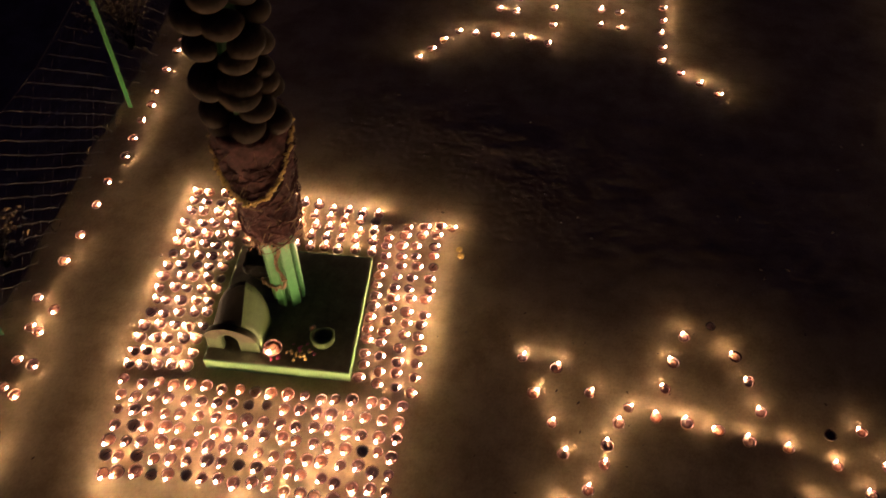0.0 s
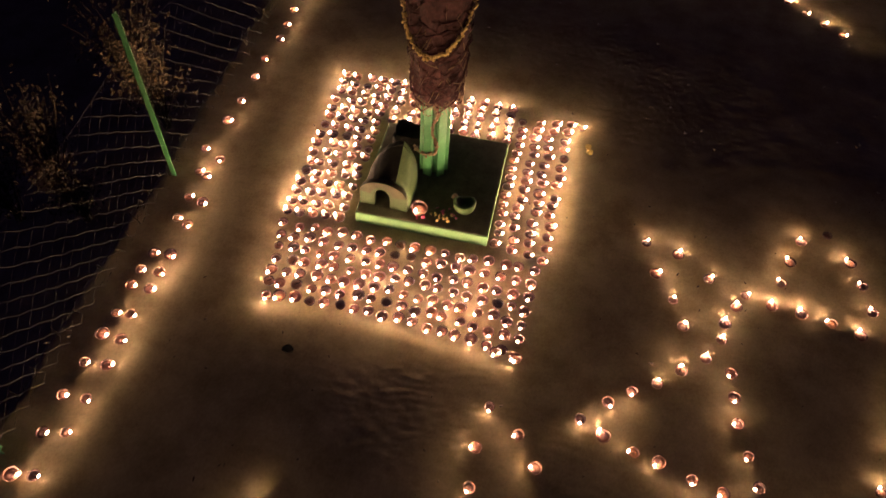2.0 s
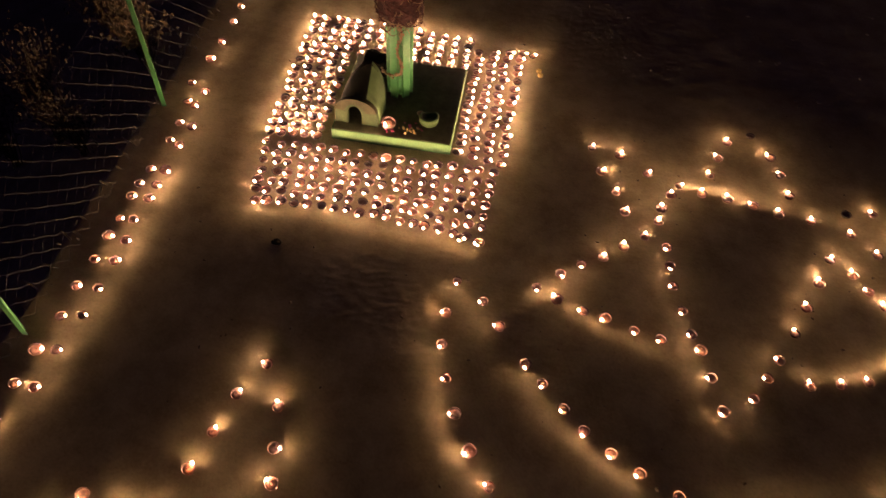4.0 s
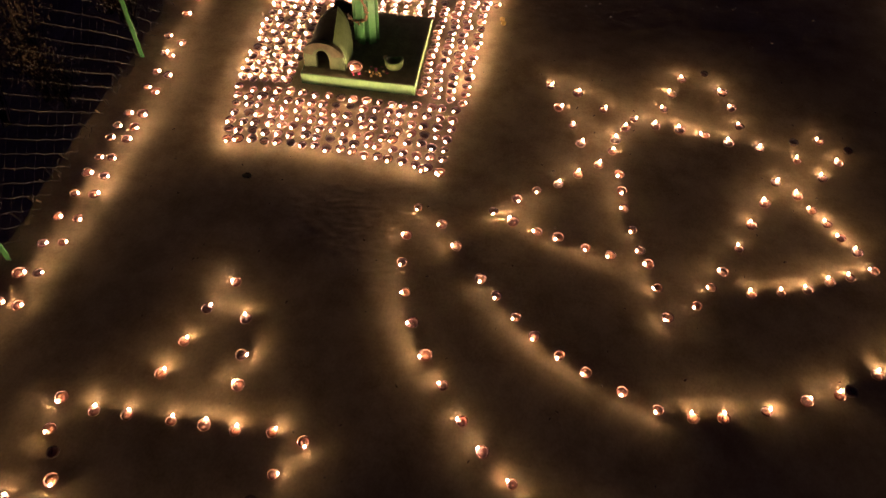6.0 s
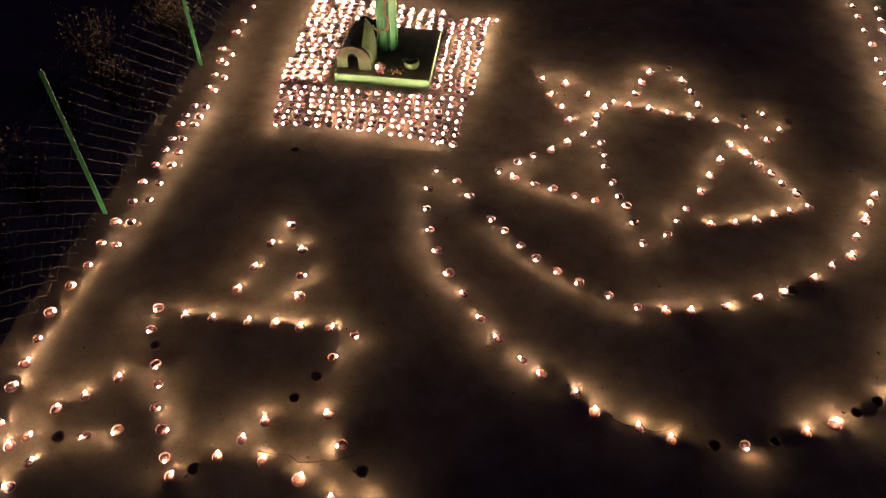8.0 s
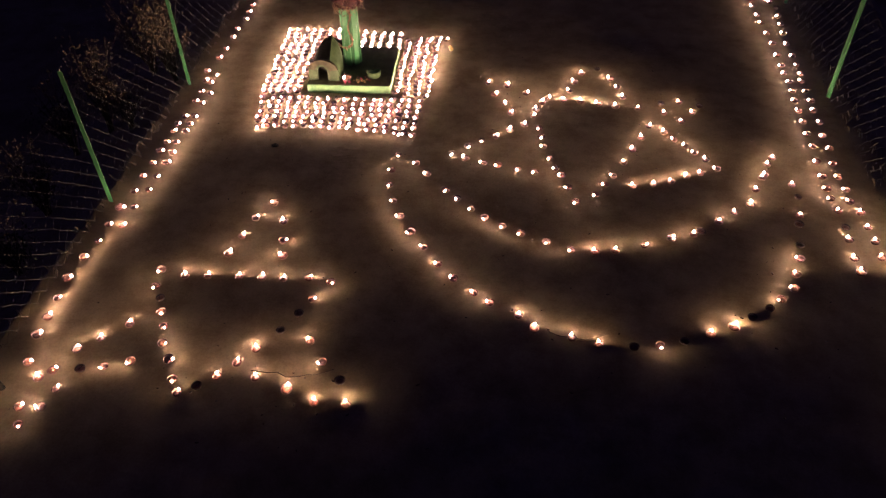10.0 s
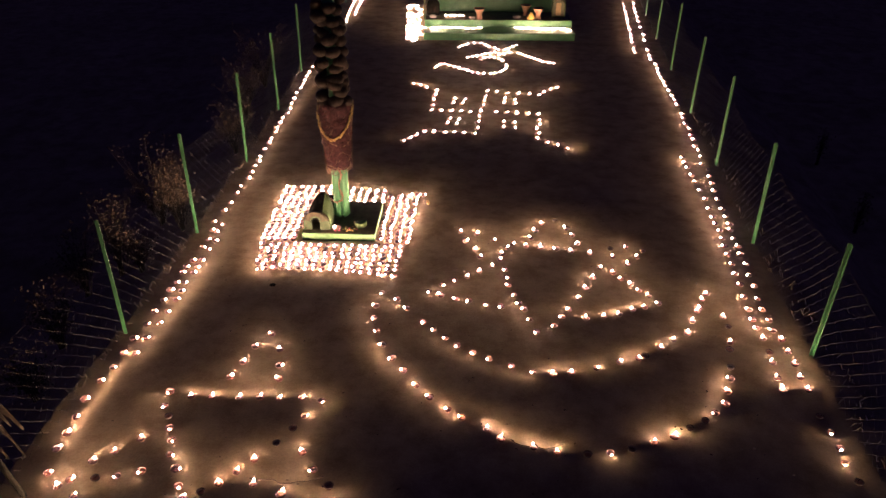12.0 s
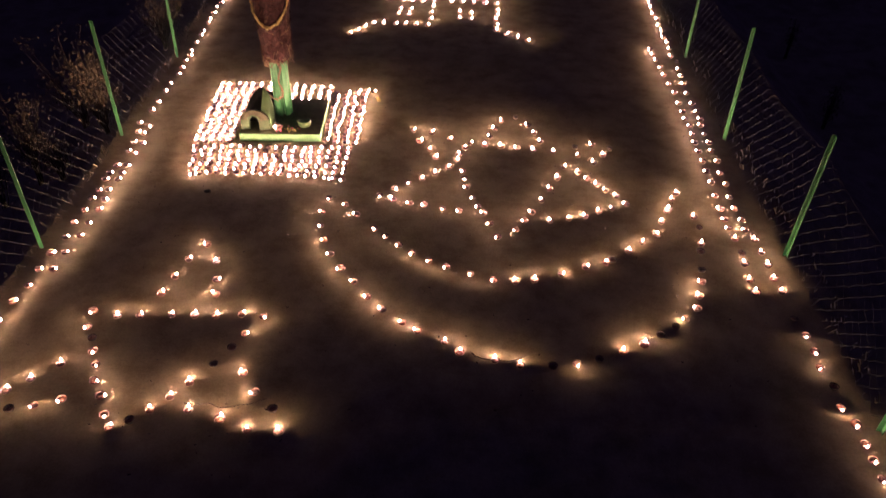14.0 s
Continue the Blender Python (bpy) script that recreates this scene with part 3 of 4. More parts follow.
ARMS = [
    ((-0.05, 7.97), (-0.06, 5.75), 9), ((-0.92, 6.79), (-0.26, 6.81), 5), ((0.20, 6.85), (0.93, 6.83), 5),
    ((0.12, 7.90), (0.93, 7.91), 5), ((1.03, 8.10), (1.25, 8.41), 3), ((-0.94, 7.04), (-1.00, 7.87), 4),
    ((-1.21, 7.97), (-1.50, 8.20), 3), ((-0.24, 5.77), (-0.87, 5.74), 5), ((-0.98, 5.59), (-1.15, 5.27), 3),
    ((0.95, 6.55), (0.94, 5.69), 5), ((1.10, 5.57), (1.41, 5.34), 3),
]
for start, end, count in ARMS:
    put_row(start, end, count, 40, "", 0.012, 50, 0.0, heap=FAR)
for x, y in ((-0.51, 7.33), (-0.47, 6.29), (0.40, 7.45), (0.46, 6.26)):
    for dx in (-0.085, 0.085):
        put_row((x + dx, y - 0.115), (x + dx, y + 0.115), 2, 40, "", 0.015, 50, 0.0, heap=FAR)


def put_stroke(points, count):
    """Lamps at even steps along a bent line."""
    lengths = [math.dist(p, q) for p, q in zip(points, points[1:])]
    for i in range(count):
        along = sum(lengths) * i / (count - 1)
        for (p, q), d in zip(zip(points, points[1:]), lengths):
            if along <= d + 1e-6:
                break
            along -= d
        x, y = (p[k] + (q[k] - p[k]) * along / d + rng.uniform(-0.015, 0.015) for k in (0, 1))
        put_lamp(x, y, -60 + rng.uniform(-60, 60), "", heap=FAR)


for points, count in OM:
    put_stroke(points, count)

SQUARE = "lamps round the painted slab"
PACKED = "packed close round the green slab"
put_block(((-2.05, 1.31), (-0.50, 1.40), (-0.54, 2.03), (-2.18, 1.86)), 18, 7, -103, SQUARE, 0.08, PACKED, 0.055)
put_block(((-2.20, 1.96), (-1.86, 2.02), (-1.98, 3.42), (-2.36, 3.38)), 5, 16, 160, SQUARE, 0.06, PACKED, heap="packed_oil_lamps")
put_block(((-0.84, 2.15), (-0.51, 2.12), (-0.60, 3.42), (-0.93, 3.34)), 4, 15, 8, SQUARE, 0.05, PACKED, heap="packed_oil_lamps")
put_block(((-1.85, 3.02), (-1.00, 3.10), (-1.04, 3.44), (-1.90, 3.42)), 9, 5, 95, SQUARE, 0.05, PACKED, heap="packed_oil_lamps")
for x, y, a in ((-0.62, 1.38, -110), (-0.51, 1.38, -120), (-0.50, 3.42, 30)):
    put_lamp(x, y, a, SQUARE, None, PACKED)


# ---- painted slab with its post ----
SLAB = pose(-1.36, 2.52, 0, 0, 0, 5.5)
slab = thing("painted_slab", SLAB, "low square concrete slab painted green with a dull olive top", "slab")
bm = bmesh.new()
box(bm, -0.44, 0.44, -0.44, 0.44, -0.01, 0.092, 0.006)
part("body", bm, SLAB_GREEN, slab)
bm = bmesh.new()
box(bm, -0.43, 0.43, -0.43, 0.43, 0.088, 0.0945, 0.002)
part("top", bm, SLAB_TOP, slab, "olive top, lightened for lens haze")
TOP = 0.0945


def on_slab(x, y, z=0.0, turn=0.0):
    return SLAB @ pose(x, y, TOP + z, 0, 0, turn)


POST = pose(-1.40, 2.60, 0, 0, 0, 0)
column = thing("offering_post", POST, "green ribbed post hung with coconuts and withered garlands", "post")
bm = bmesh.new()
lathe(bm, [(0.055, TOP), (0.055, 0.95)], 12)
part("shaft", bm, IRON_GREEN, column)
for i in range(6):
    bm = bmesh.new()
    a = 2 * math.pi * i / 6 + 0.3
    box(bm, -0.03, 0.03, -0.012, 0.012, TOP, 0.95, 0.004)
    part("rib", bm, IRON_GREEN, column).matrix_basis = pose(0.085 * math.cos(a), 0.085 * math.sin(a), 0, 0, 0, math.degrees(a) + 90)
bm = bmesh.new()
lathe(bm, [(0.02, 0.75), (0.115, 0.74), (0.145, 0.80), (0.155, 0.92), (0.164, 1.08), (0.174, 1.25), (0.188, 1.42), (0.188, 1.56), (0.05, 1.6)], 40, lambda a, r, z: (r * (1 + 0.05 * math.sin(7 * a + 9 * z)), z))
bmesh.ops.subdivide_edges(bm, edges=bm.edges[:], cuts=2, use_grid_fill=True)
rough_up(bm, 0.01, 16.0)
rough_up(bm, 0.008, 60.0)
part("wrapping", bm, WITHERED, column, "withered brown garlands wound in a thick bundle")
for k in range(170):
    bm = bmesh.new()
    a0, z0, span = rng.uniform(0, 6.28), 0.78 + 0.76 * k / 170 + rng.uniform(-0.02, 0.02), rng.uniform(1.2, 2.8)
    drop = rng.uniform(0.04, 0.14)
    pts = []
    for f in np.linspace(0, 1, 14):
        r = 0.152 + 0.058 * (z0 - 0.82) + 0.01 * math.sin(5 * f + k) - 0.03 * max(0.0, 0.86 - z0) / 0.1
        pts.append((r * math.cos(a0 + span * f), r * math.sin(a0 + span * f), z0 - drop * math.sin(math.pi * f) + 0.06 * (f - 0.5)))
    tube(bm, pts, rng.uniform(0.002, 0.0045), 4)
    rough_up(bm, 0.014, 60.0, k)
    part("garland_strand", bm, WITHERED if k % 14 else FRINGE, column)
bm = bmesh.new()
for k in range(240):
    a, z = rng.uniform(0, 6.28), rng.choice((0.76, 0.78, 0.8, 0.83, rng.uniform(0.85, 1.5), rng.uniform(0.85, 1.5)))
    r = 0.135 if z < 0.85 else 0.15 + 0.06 * (z - 0.82)
    tip = (r + rng.uniform(0.008, 0.045), z - rng.uniform(0.015, 0.08))
    b = a + rng.uniform(-0.25, 0.25)
    tube(bm, [(r * math.cos(a), r * math.sin(a), z), (tip[0] * math.cos(b), tip[0] * math.sin(b), tip[1])], rng.uniform(0.0015, 0.004), 4, 0.4)
tagged(part("fringe", bm, FRINGE, column), "dry petals and straw sticking out", kind="stuff")


def coconut(m):
    bm = bmesh.new()
    bmesh.ops.create_icosphere(bm, subdivisions=3, radius=1.0)
    for v in bm.verts:
        a = math.atan2(v.co.y, v.co.x)
        v.co.x *= 1 + 0.05 * math.cos(3 * a)
        v.co.y *= 1 + 0.05 * math.cos(3 * a)
    bmesh.ops.transform(bm, matrix=m @ Matrix.Diagonal((0.07, 0.098, 0.064, 1)), verts=bm.verts[:])
    part("coconut", bm, HUSK, column, "dry husked coconut")


for ring in range(12):
    count = 4 if ring % 3 else 5
    for i in range(count):
        a = 2 * math.pi * i / count + ring * 0.9 + rng.uniform(-0.3, 0.3)
        r = rng.uniform(0.105, 0.15)
        z = 1.56 + 0.1 * ring + rng.uniform(-0.04, 0.04)
        coconut(pose(r * math.cos(a), r * math.sin(a), z, 0, 0, math.degrees(a)) @ pose(0, 0, 0, rng.uniform(-25, 25), rng.uniform(5, 40), rng.uniform(-20, 20)) @ Matrix.Scale(rng.uniform(0.82, 1.08), 4))
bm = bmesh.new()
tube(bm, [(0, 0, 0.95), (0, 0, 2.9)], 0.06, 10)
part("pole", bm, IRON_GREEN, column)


def garland(name, points, size, mat, label):
    bm = bmesh.new()
    for p in points:
        for _ in range(3):
            c = Vector(p) + Vector((rng.gauss(0, 1), rng.gauss(0, 1), rng.gauss(0, 1))) * size * 0.5
            bmesh.ops.create_icosphere(bm, subdivisions=1, radius=size * rng.uniform(0.6, 1.0), matrix=Matrix.Translation(c))
    rough_up(bm, size * 0.35, 90.0)
    ob = obj(name, bm, mat)
    ob.matrix_basis = POST
    return tagged(ob, label, "garland")


loop = []
for f in np.linspace(0, 1, 60):
    a = math.radians(-190 + 200 * f)
    s = abs(2 * f - 1)
    r = 0.186 + 0.022 * s
    loop.append((r * math.cos(a), r * math.sin(a), 1.15 + 0.4 * s ** 1.7))
garland("marigold_garland", loop, 0.012, MARIGOLD, "faded orange marigold garland looped round the post")
drop = [(0.03 + 0.02 * math.sin(9 * f), -0.105 - 0.01 * math.cos(7 * f), 0.76 - 0.42 * f) for f in np.linspace(0, 1, 26)]
drop += [(0.03 - 0.14 * f, -0.11 + 0.02 * f, 0.34 - 0.04 * math.sin(3.14 * f)) for f in np.linspace(0, 1, 10)]
garland("dry_garland", drop, 0.011, FRINGE, "dry flower string hanging down the green post")

# small shrine house
shrine = thing("miniature_shrine", on_slab(-0.265, -0.225, 0, -2), "small green concrete shrine with arched doorway and dark leaning vault", "shrine")
D = 0.095
hollow = [(0.052 * math.cos(t) - 0.01, 0.09 + 0.075 * math.sin(t)) for t in np.linspace(0, math.pi, 11)]
arch = [(0.158 * math.cos(t), 0.085 + 0.145 * math.sin(t) ** 0.85) for t in np.linspace(0, math.pi, 21)]
bm = bmesh.new()
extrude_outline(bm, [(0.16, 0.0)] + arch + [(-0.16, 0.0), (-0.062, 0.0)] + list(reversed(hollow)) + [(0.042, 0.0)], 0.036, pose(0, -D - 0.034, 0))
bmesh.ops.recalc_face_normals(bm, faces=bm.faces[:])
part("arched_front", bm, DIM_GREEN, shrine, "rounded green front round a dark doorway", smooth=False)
hood = [(0.162 * math.cos(t), 0.087 + 0.152 * math.sin(t) ** 0.85) for t in np.linspace(0.25, math.pi - 0.25, 19)]
under = [(0.078 * math.cos(t) - 0.006, 0.1 + 0.09 * math.sin(t)) for t in np.linspace(0.25, math.pi - 0.25, 19)]
bm = bmesh.new()
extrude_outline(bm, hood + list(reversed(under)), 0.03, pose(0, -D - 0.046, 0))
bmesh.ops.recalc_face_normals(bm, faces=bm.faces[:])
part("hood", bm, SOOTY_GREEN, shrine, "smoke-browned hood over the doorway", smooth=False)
rise = [(0.165, 0.0), (0.17, 0.11), (0.166, 0.2), (0.15, 0.285), (0.12, 0.355), (0.078, 0.41)]
back = [(0.05, 0.405), (-0.015, 0.36), (-0.08, 0.27), (-0.135, 0.16), (-0.16, 0.08), (-0.165, 0.0)]


def shell(profile, thick):
    """A vault that leans and rises to the back, closed along its edges."""
    bm = bmesh.new()
    rows = []
    for f in np.linspace(0, 1, 7):
        k, y = 0.58 + 0.42 * f, -D + 2 * D * f
        rows.append([[bm.verts.new((x * g, y, z * k * g)) for x, z in profile] for g in (1.0, 1.0 - thick)])
    n = len(profile)
    for p, q in zip(rows, rows[1:]):
        for i in range(n - 1):
            bm.faces.new((p[0][i], p[0][i + 1], q[0][i + 1], q[0][i]))
            bm.faces.new((p[1][i + 1], p[1][i], q[1][i], q[1][i + 1]))
    for p in (rows[0], rows[-1]):
        for i in range(n - 1):
            bm.faces.new((p[0][i], p[0][i + 1], p[1][i + 1], p[1][i]))
    bmesh.ops.recalc_face_normals(bm, faces=bm.faces[:])
    return bm


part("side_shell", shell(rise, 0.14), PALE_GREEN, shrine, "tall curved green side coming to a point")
part("roof_shell", shell(rise[-1:] + back, 0.14), NEAR_BLACK, shrine, "near-black sloping roof")
bm = bmesh.new()
extrude_outline(bm, [(x * 0.97, z * 0.97) for x, z in rise + back], 0.02, pose(0, D - 0.022, 0))
bmesh.ops.recalc_face_normals(bm, faces=bm.faces[:])
part("back_wall", bm, NEAR_BLACK, shrine, smooth=False)

bm = bmesh.new()
box(bm, -0.15, 0.15, -0.09, 0.09, 0, 0.14, 0.045)
bmesh.ops.subdivide_edges(bm, edges=bm.edges[:], cuts=4, use_grid_fill=True)
rough_up(bm, 0.03, 11.0)
rough_up(bm, 0.01, 40.0)
for v in bm.verts:
    v.co.z = max(0.0, v.co.z)
ob = obj("dark_stone", bm, NEAR_BLACK)
ob.matrix_basis = on_slab(-0.2, 0.27, 0, 8)
tagged(ob, "rough near-black stone block behind the small shrine", "stone")

# large lamp, cup and petals
big = thing("large_oil_lamp", on_slab(-0.035, -0.335, 0, -110), "large lit terracotta oil lamp on the green slab", "oil lamp")
part("bowl", bowl_mesh(0.058, 0.046, 0.6), CLAY, big)
part("oil", oil_mesh(0.058, 0.046), OIL, big, "pool of dark oil")
big_wick = part("wick", wick_mesh(0.05, 0.046), COTTON, big, "oil-soaked cotton wick")
part("flame", flame_mesh(0.054, 0.046, 2.0, (0.1, 0.1)), BOOSTED_FLAME, big_wick, "small bright flame")

cup = thing("stone_cup", on_slab(0.245, -0.23, 0, 10) @ Matrix.Scale(1.2, 4), "small green painted cup with an open rim", "cup")
bm = bmesh.new()
lathe(bm, [(0.052, 0), (0.058, 0.01), (0.062, 0.05), (0.055, 0.056), (0.044, 0.05), (0.04, 0.018), (0.01, 0.014)], 24, lambda a, r, z: (r, z * (1 - 0.55 * math.exp(-((((a - 1.57 + math.pi) % 6.283) - math.pi) / 0.7) ** 2))))
part("body", bm, PALE_GREEN, cup)


def petal_heap(name, x, y, count, spread, mat, label):
    bm = bmesh.new()
    for _ in range(count):
        px, py = rng.gauss(0, spread), rng.gauss(0, spread * 0.6)
        m = pose(px, py, 0.004 + rng.uniform(0, 0.01), rng.uniform(-40, 40), rng.uniform(-40, 40), rng.uniform(0, 360))
        bmesh.ops.create_icosphere(bm, subdivisions=1, radius=1.0, matrix=m @ Matrix.Diagonal((rng.uniform(0.009, 0.017), rng.uniform(0.007, 0.013), 0.004, 1)))
    ob = obj(name, bm, mat)
    ob.matrix_basis = on_slab(x, y, 0)
    tagged(ob, label, "petals", kind="stuff")


petal_heap("yellow_petals", 0.12, -0.35, 11, 0.035, MARIGOLD, "scattered yellow marigold petals on the slab")
petal_heap("pink_petals", 0.15, -0.30, 10, 0.05, PINK, "scattered pink rose petals on the slab")
bm = bmesh.new()
bmesh.ops.create_icosphere(bm, subdivisions=2, radius=0.02)
rough_up(bm, 0.006, 60.0)
ob = obj("dried_flower", bm, POT_CLAY)
ob.matrix_basis = on_slab(0.165, -0.16, 0.015)
tagged(ob, "small round dried red-brown flower on the slab", "flower")
petal_heap("pink_petals", -0.02, -0.385, 9, 0.03, PINK, "scattered pink rose petals beside the lamp")


# ---- wire fences ----
def fence_post(parent, x, y, height, lean):
    """A green angle-iron post."""
    bm = bmesh.new()
    box(bm, -0.018, 0.018, -0.0025, 0.0025, -0.25, height, 0.001)
    box(bm, -0.018, -0.013, 0.0025, 0.036, -0.25, height - 0.008, 0.001)
    ob = part("post", bm, IRON_GREEN, parent, "green angle-iron post", smooth=False)
    ob.matrix_basis = pose(x, y, ground_height(x, y), lean[0], lean[1], lean[2])
    return ob


def net_panel(parent, a, b, height, seed):
    """Chain-link wire between two posts: two sets of slanting wires with kinks where they cross."""
    bm = bmesh.new()
    pitch = 0.135
    length = math.dist(a, b)
    count = int((length + height) / pitch) + 1

    def place(u, v):
        f = min(1.0, max(0.0, u / length))
        sag = 0.09 * math.sin(math.pi * f)
        x, y = a[0] + (b[0] - a[0]) * f, a[1] + (b[1] - a[1]) * f
        base = 0.02 + 0.03 * noise.noise(Vector((y * 2.1, seed, 0.0)))
        drift = 0.02 * noise.noise(Vector((y * 1.3, v * 1.1, seed))) * min(1.0, 3 * min(f, 1 - f) + 0.1)
        return (x + drift, y, ground_height(x, y) + base + v * (height - sag - base) / height)

    for way in (1, -1):
        for k in range(count):
            u0 = k * pitch - height if way > 0 else k * pitch
            pts, steps = [], 17
            for s in range(steps):
                v = height * s / (steps - 1)
                u = u0 + v if way > 0 else u0 - v
                if -0.001 <= u <= length + 0.001:
                    p = Vector(place(u, v))
                    p.x += 0.004 * (1 if s % 2 else -1) * way
                    p.z += 0.004 * (1 if s % 2 else -1)
                    pts.append(p)
            if len(pts) > 1:
                tube(bm, pts, 0.00045 if way > 0 else 0.0012, 3)
    tube(bm, [place(length * f, height) for f in np.linspace(0, 1, 12)], 0.0008, 4)
    part("net_panel", bm, WIRE, parent, "sagging chain-link wire")


def fence(name, edge, ys, heights, label, seed):
    f = thing(name, Matrix(), label, "fence")
    spots = [(edge_at(edge, y), y) for y in ys]
    for (x, y), h in zip(spots, heights):
        side = 1 if x < 0 else -1
        fence_post(f, x, y, h - 0.02, (rng.uniform(-2, 2), rng.uniform(-1, 1), 8 if side > 0 else 172))
    for i, (p, q) in enumerate(zip(spots, spots[1:])):
        net_panel(f, p, q, 1.08, seed + i)


fence("wire_fence", WEST_EDGE, [-4.1, -2.06, -0.02, 2.0, 4.15, 6.4, 8.65, 10.8, 13.0, 15.2, 17.4], [1.3, 1.28, 1.29, 1.31, 1.36, 1.36, 1.35, 1.35, 1.35, 1.35, 1.35], "chain-link wire fence on green iron posts along the yard", 1.0)
fence("wire_fence", EAST_EDGE, [-3.4, -1.35, 0.61, 2.75, 5.08, 7.36, 9.95, 12.5, 14.9, 17.3, 19.7], [1.25, 1.25, 1.25, 1.3, 1.36, 1.33, 1.35, 1.35, 1.35, 1.35, 1.35], "chain-link wire fence on green iron posts along the yard", 31.0)


# ---- dry growth outside the fences ----
def brush(x, y, height, width, leaves, seed, mat=BRUSH, label="tangled dry brown bush outside the wire fence"):
    r = random.Random(seed)
    z = ground_height(x, y)
    bush = thing("dry_bush", pose(x, y, z - 0.03), label, "bush", "bushes outside the fence")
    bm, lf = bmesh.new(), bmesh.new()
    for _ in range(22):
        a, top = r.uniform(0, 6.28), r.uniform(0.5, 1.0) * height
        reach = r.uniform(0.2, 1.0) * width
        pts = [(reach * f ** 1.4 * math.cos(a) + r.gauss(0, 0.015), reach * f ** 1.4 * math.sin(a) + r.gauss(0, 0.015), top * f) for f in (0, 0.25, 0.5, 0.75, 1.0)]
        tube(bm, pts, 0.007, 4, 0.25)
        for _ in range(leaves // 22):
            f = r.uniform(0.4, 1.0)
            c = Vector((reach * f ** 1.4 * math.cos(a), reach * f ** 1.4 * math.sin(a), top * f)) + Vector((r.gauss(0, 0.06), r.gauss(0, 0.06), r.gauss(0, 0.05)))
            m = Matrix.Translation(c) @ Euler((r.uniform(0, 6), r.uniform(0, 6), r.uniform(0, 6))).to_matrix().to_4x4()
            s = r.uniform(0.005, 0.014)
            v = [lf.verts.new(m @ Vector(p)) for p in ((-s * 2, 0, s * 0.8), (-s * 0.3, -s * 0.8, 0), (s * 2, 0, s * 0.9), (0, s * 0.8, s * 0.3))]
            lf.faces.new((v[0], v[1], v[3]))
            lf.faces.new((v[1], v[2], v[3]))
    part("branchwork", bm, BRUSH, bush)
    part("foliage", lf, mat, bush, "dry curled leaves", smooth=False)


BUSHES = [
    (-3.68, 2.75, 0.85, 0.3, 1300, STRAW), (-4.25, 2.05, 0.95, 0.34, 1000, BRUSH), (-4.7, 1.9, 0.8, 0.4, 900, BRUSH), (-4.05, 0.45, 0.6, 0.36, 900, BRUSH),
    (-3.7, -0.5, 0.4, 0.3, 800, BRUSH), (-3.75, 1.75, 0.4, 0.25, 600, BRUSH), (-4.3, 3.3, 1.0, 0.5, 900, BRUSH), (-4.0, 5.4, 0.9, 0.5, 900, BRUSH),
    (-4.6, 7.4, 1.0, 0.6, 900, BRUSH), (-5.0, 9.5, 1.1, 0.7, 900, BRUSH),
]
for i, (x, y, h, w, leaves, mat) in enumerate(BUSHES):
    brush(x, y, h + 0.3, w, leaves, i, mat)
for i, (x, y) in enumerate(((6.0, 5.5), (6.2, 8.2))):
    brush(x, y, 0.75, 0.09, 260, 40 + i, STRAW, "pale dry reed tuft beyond the wire fence")


def weeds(name, edge, side, seed, mat):
    """Short dry grass along the foot of a fence."""
    r = random.Random(seed)
    bm = bmesh.new()
    for _ in range(600):
        y = r.uniform(-4, 14)
        x = edge_at(edge, y) + side * r.uniform(0.0, 0.28)
        z = ground_height(x, y) - 0.005
        h, a = r.uniform(0.02, 0.09), r.uniform(0, 6.28)
        dx, dy = h * 0.6 * math.cos(a), h * 0.6 * math.sin(a)
        w = 0.003
        v = [bm.verts.new(p) for p in ((x - w, y, z), (x + w, y, z), (x + dx * 0.5 + w * 0.6, y + dy * 0.5, z + h * 0.7), (x + dx, y + dy, z + h))]
        bm.faces.new(v)
    tagged(obj(name, bm, mat, False), "short dry grass along the fence foot", "grass", kind="stuff")


weeds("dry_grass", WEST_EDGE, -1, 3, BRUSH)
weeds("dry_grass", EAST_EDGE, 1, 4, STRAW)

# leaning pole with a dried leaf
pole = obj("leaning_pole", bmesh.new(), BAMBOO)
bm = bmesh.new()
tube(bm, [(0, 0, -0.02), (-0.17, 0.02, 0.5), (-0.34, 0.06, 1.0), (-0.45, 0.08, 1.35)], 0.022, 10, 0.8)
rough_up(bm, 0.004, 14.0)
bm.to_mesh(pole.data)
bm.free()
pole.matrix_basis = pose(-2.62, -2.0, 0)
tagged(pole, "weathered wooden pole leaning against the fence post", "pole")
leaf = thing("dry_banana_leaf", pose(-3.05, -1.98, 0.87), "torn dry banana leaf hanging from the fence post", "leaf")
for k in range(13):
    bm = bmesh.new()
    a = -0.7 + k * 0.12
    length = rng.uniform(0.35, 0.85)
    reach = rng.uniform(0.18, 0.36)
    rows = []
    for f in np.linspace(0, 1, 11):
        w = rng.uniform(0.015, 0.03) * math.sin(math.pi * min(1.0, f * 0.85 + 0.12)) + 0.004
        c = Vector((reach * f * math.cos(a), 0.5 * f * math.sin(a) + 0.06 * f, 0.12 * math.sin(2.2 * f) - length * f * f))
        curl = 0.9 * math.sin(5 * f + 2 * k)
        rows.append([bm.verts.new(c + Vector((w * s * 0.5, w * s * math.cos(curl * s), 0.03 * abs(s) + w * math.sin(curl) * s))) for s in (-1, -0.5, 0, 0.5, 1)])
    for p, q in zip(rows, rows[1:]):
        for i in range(4):
            bm.faces.new((p[i], p[i + 1], q[i + 1], q[i]))
    rough_up(bm, 0.02, 22.0, k)
    part("leaf_strip", bm, OLD_LEAF, leaf)
bm = bmesh.new()
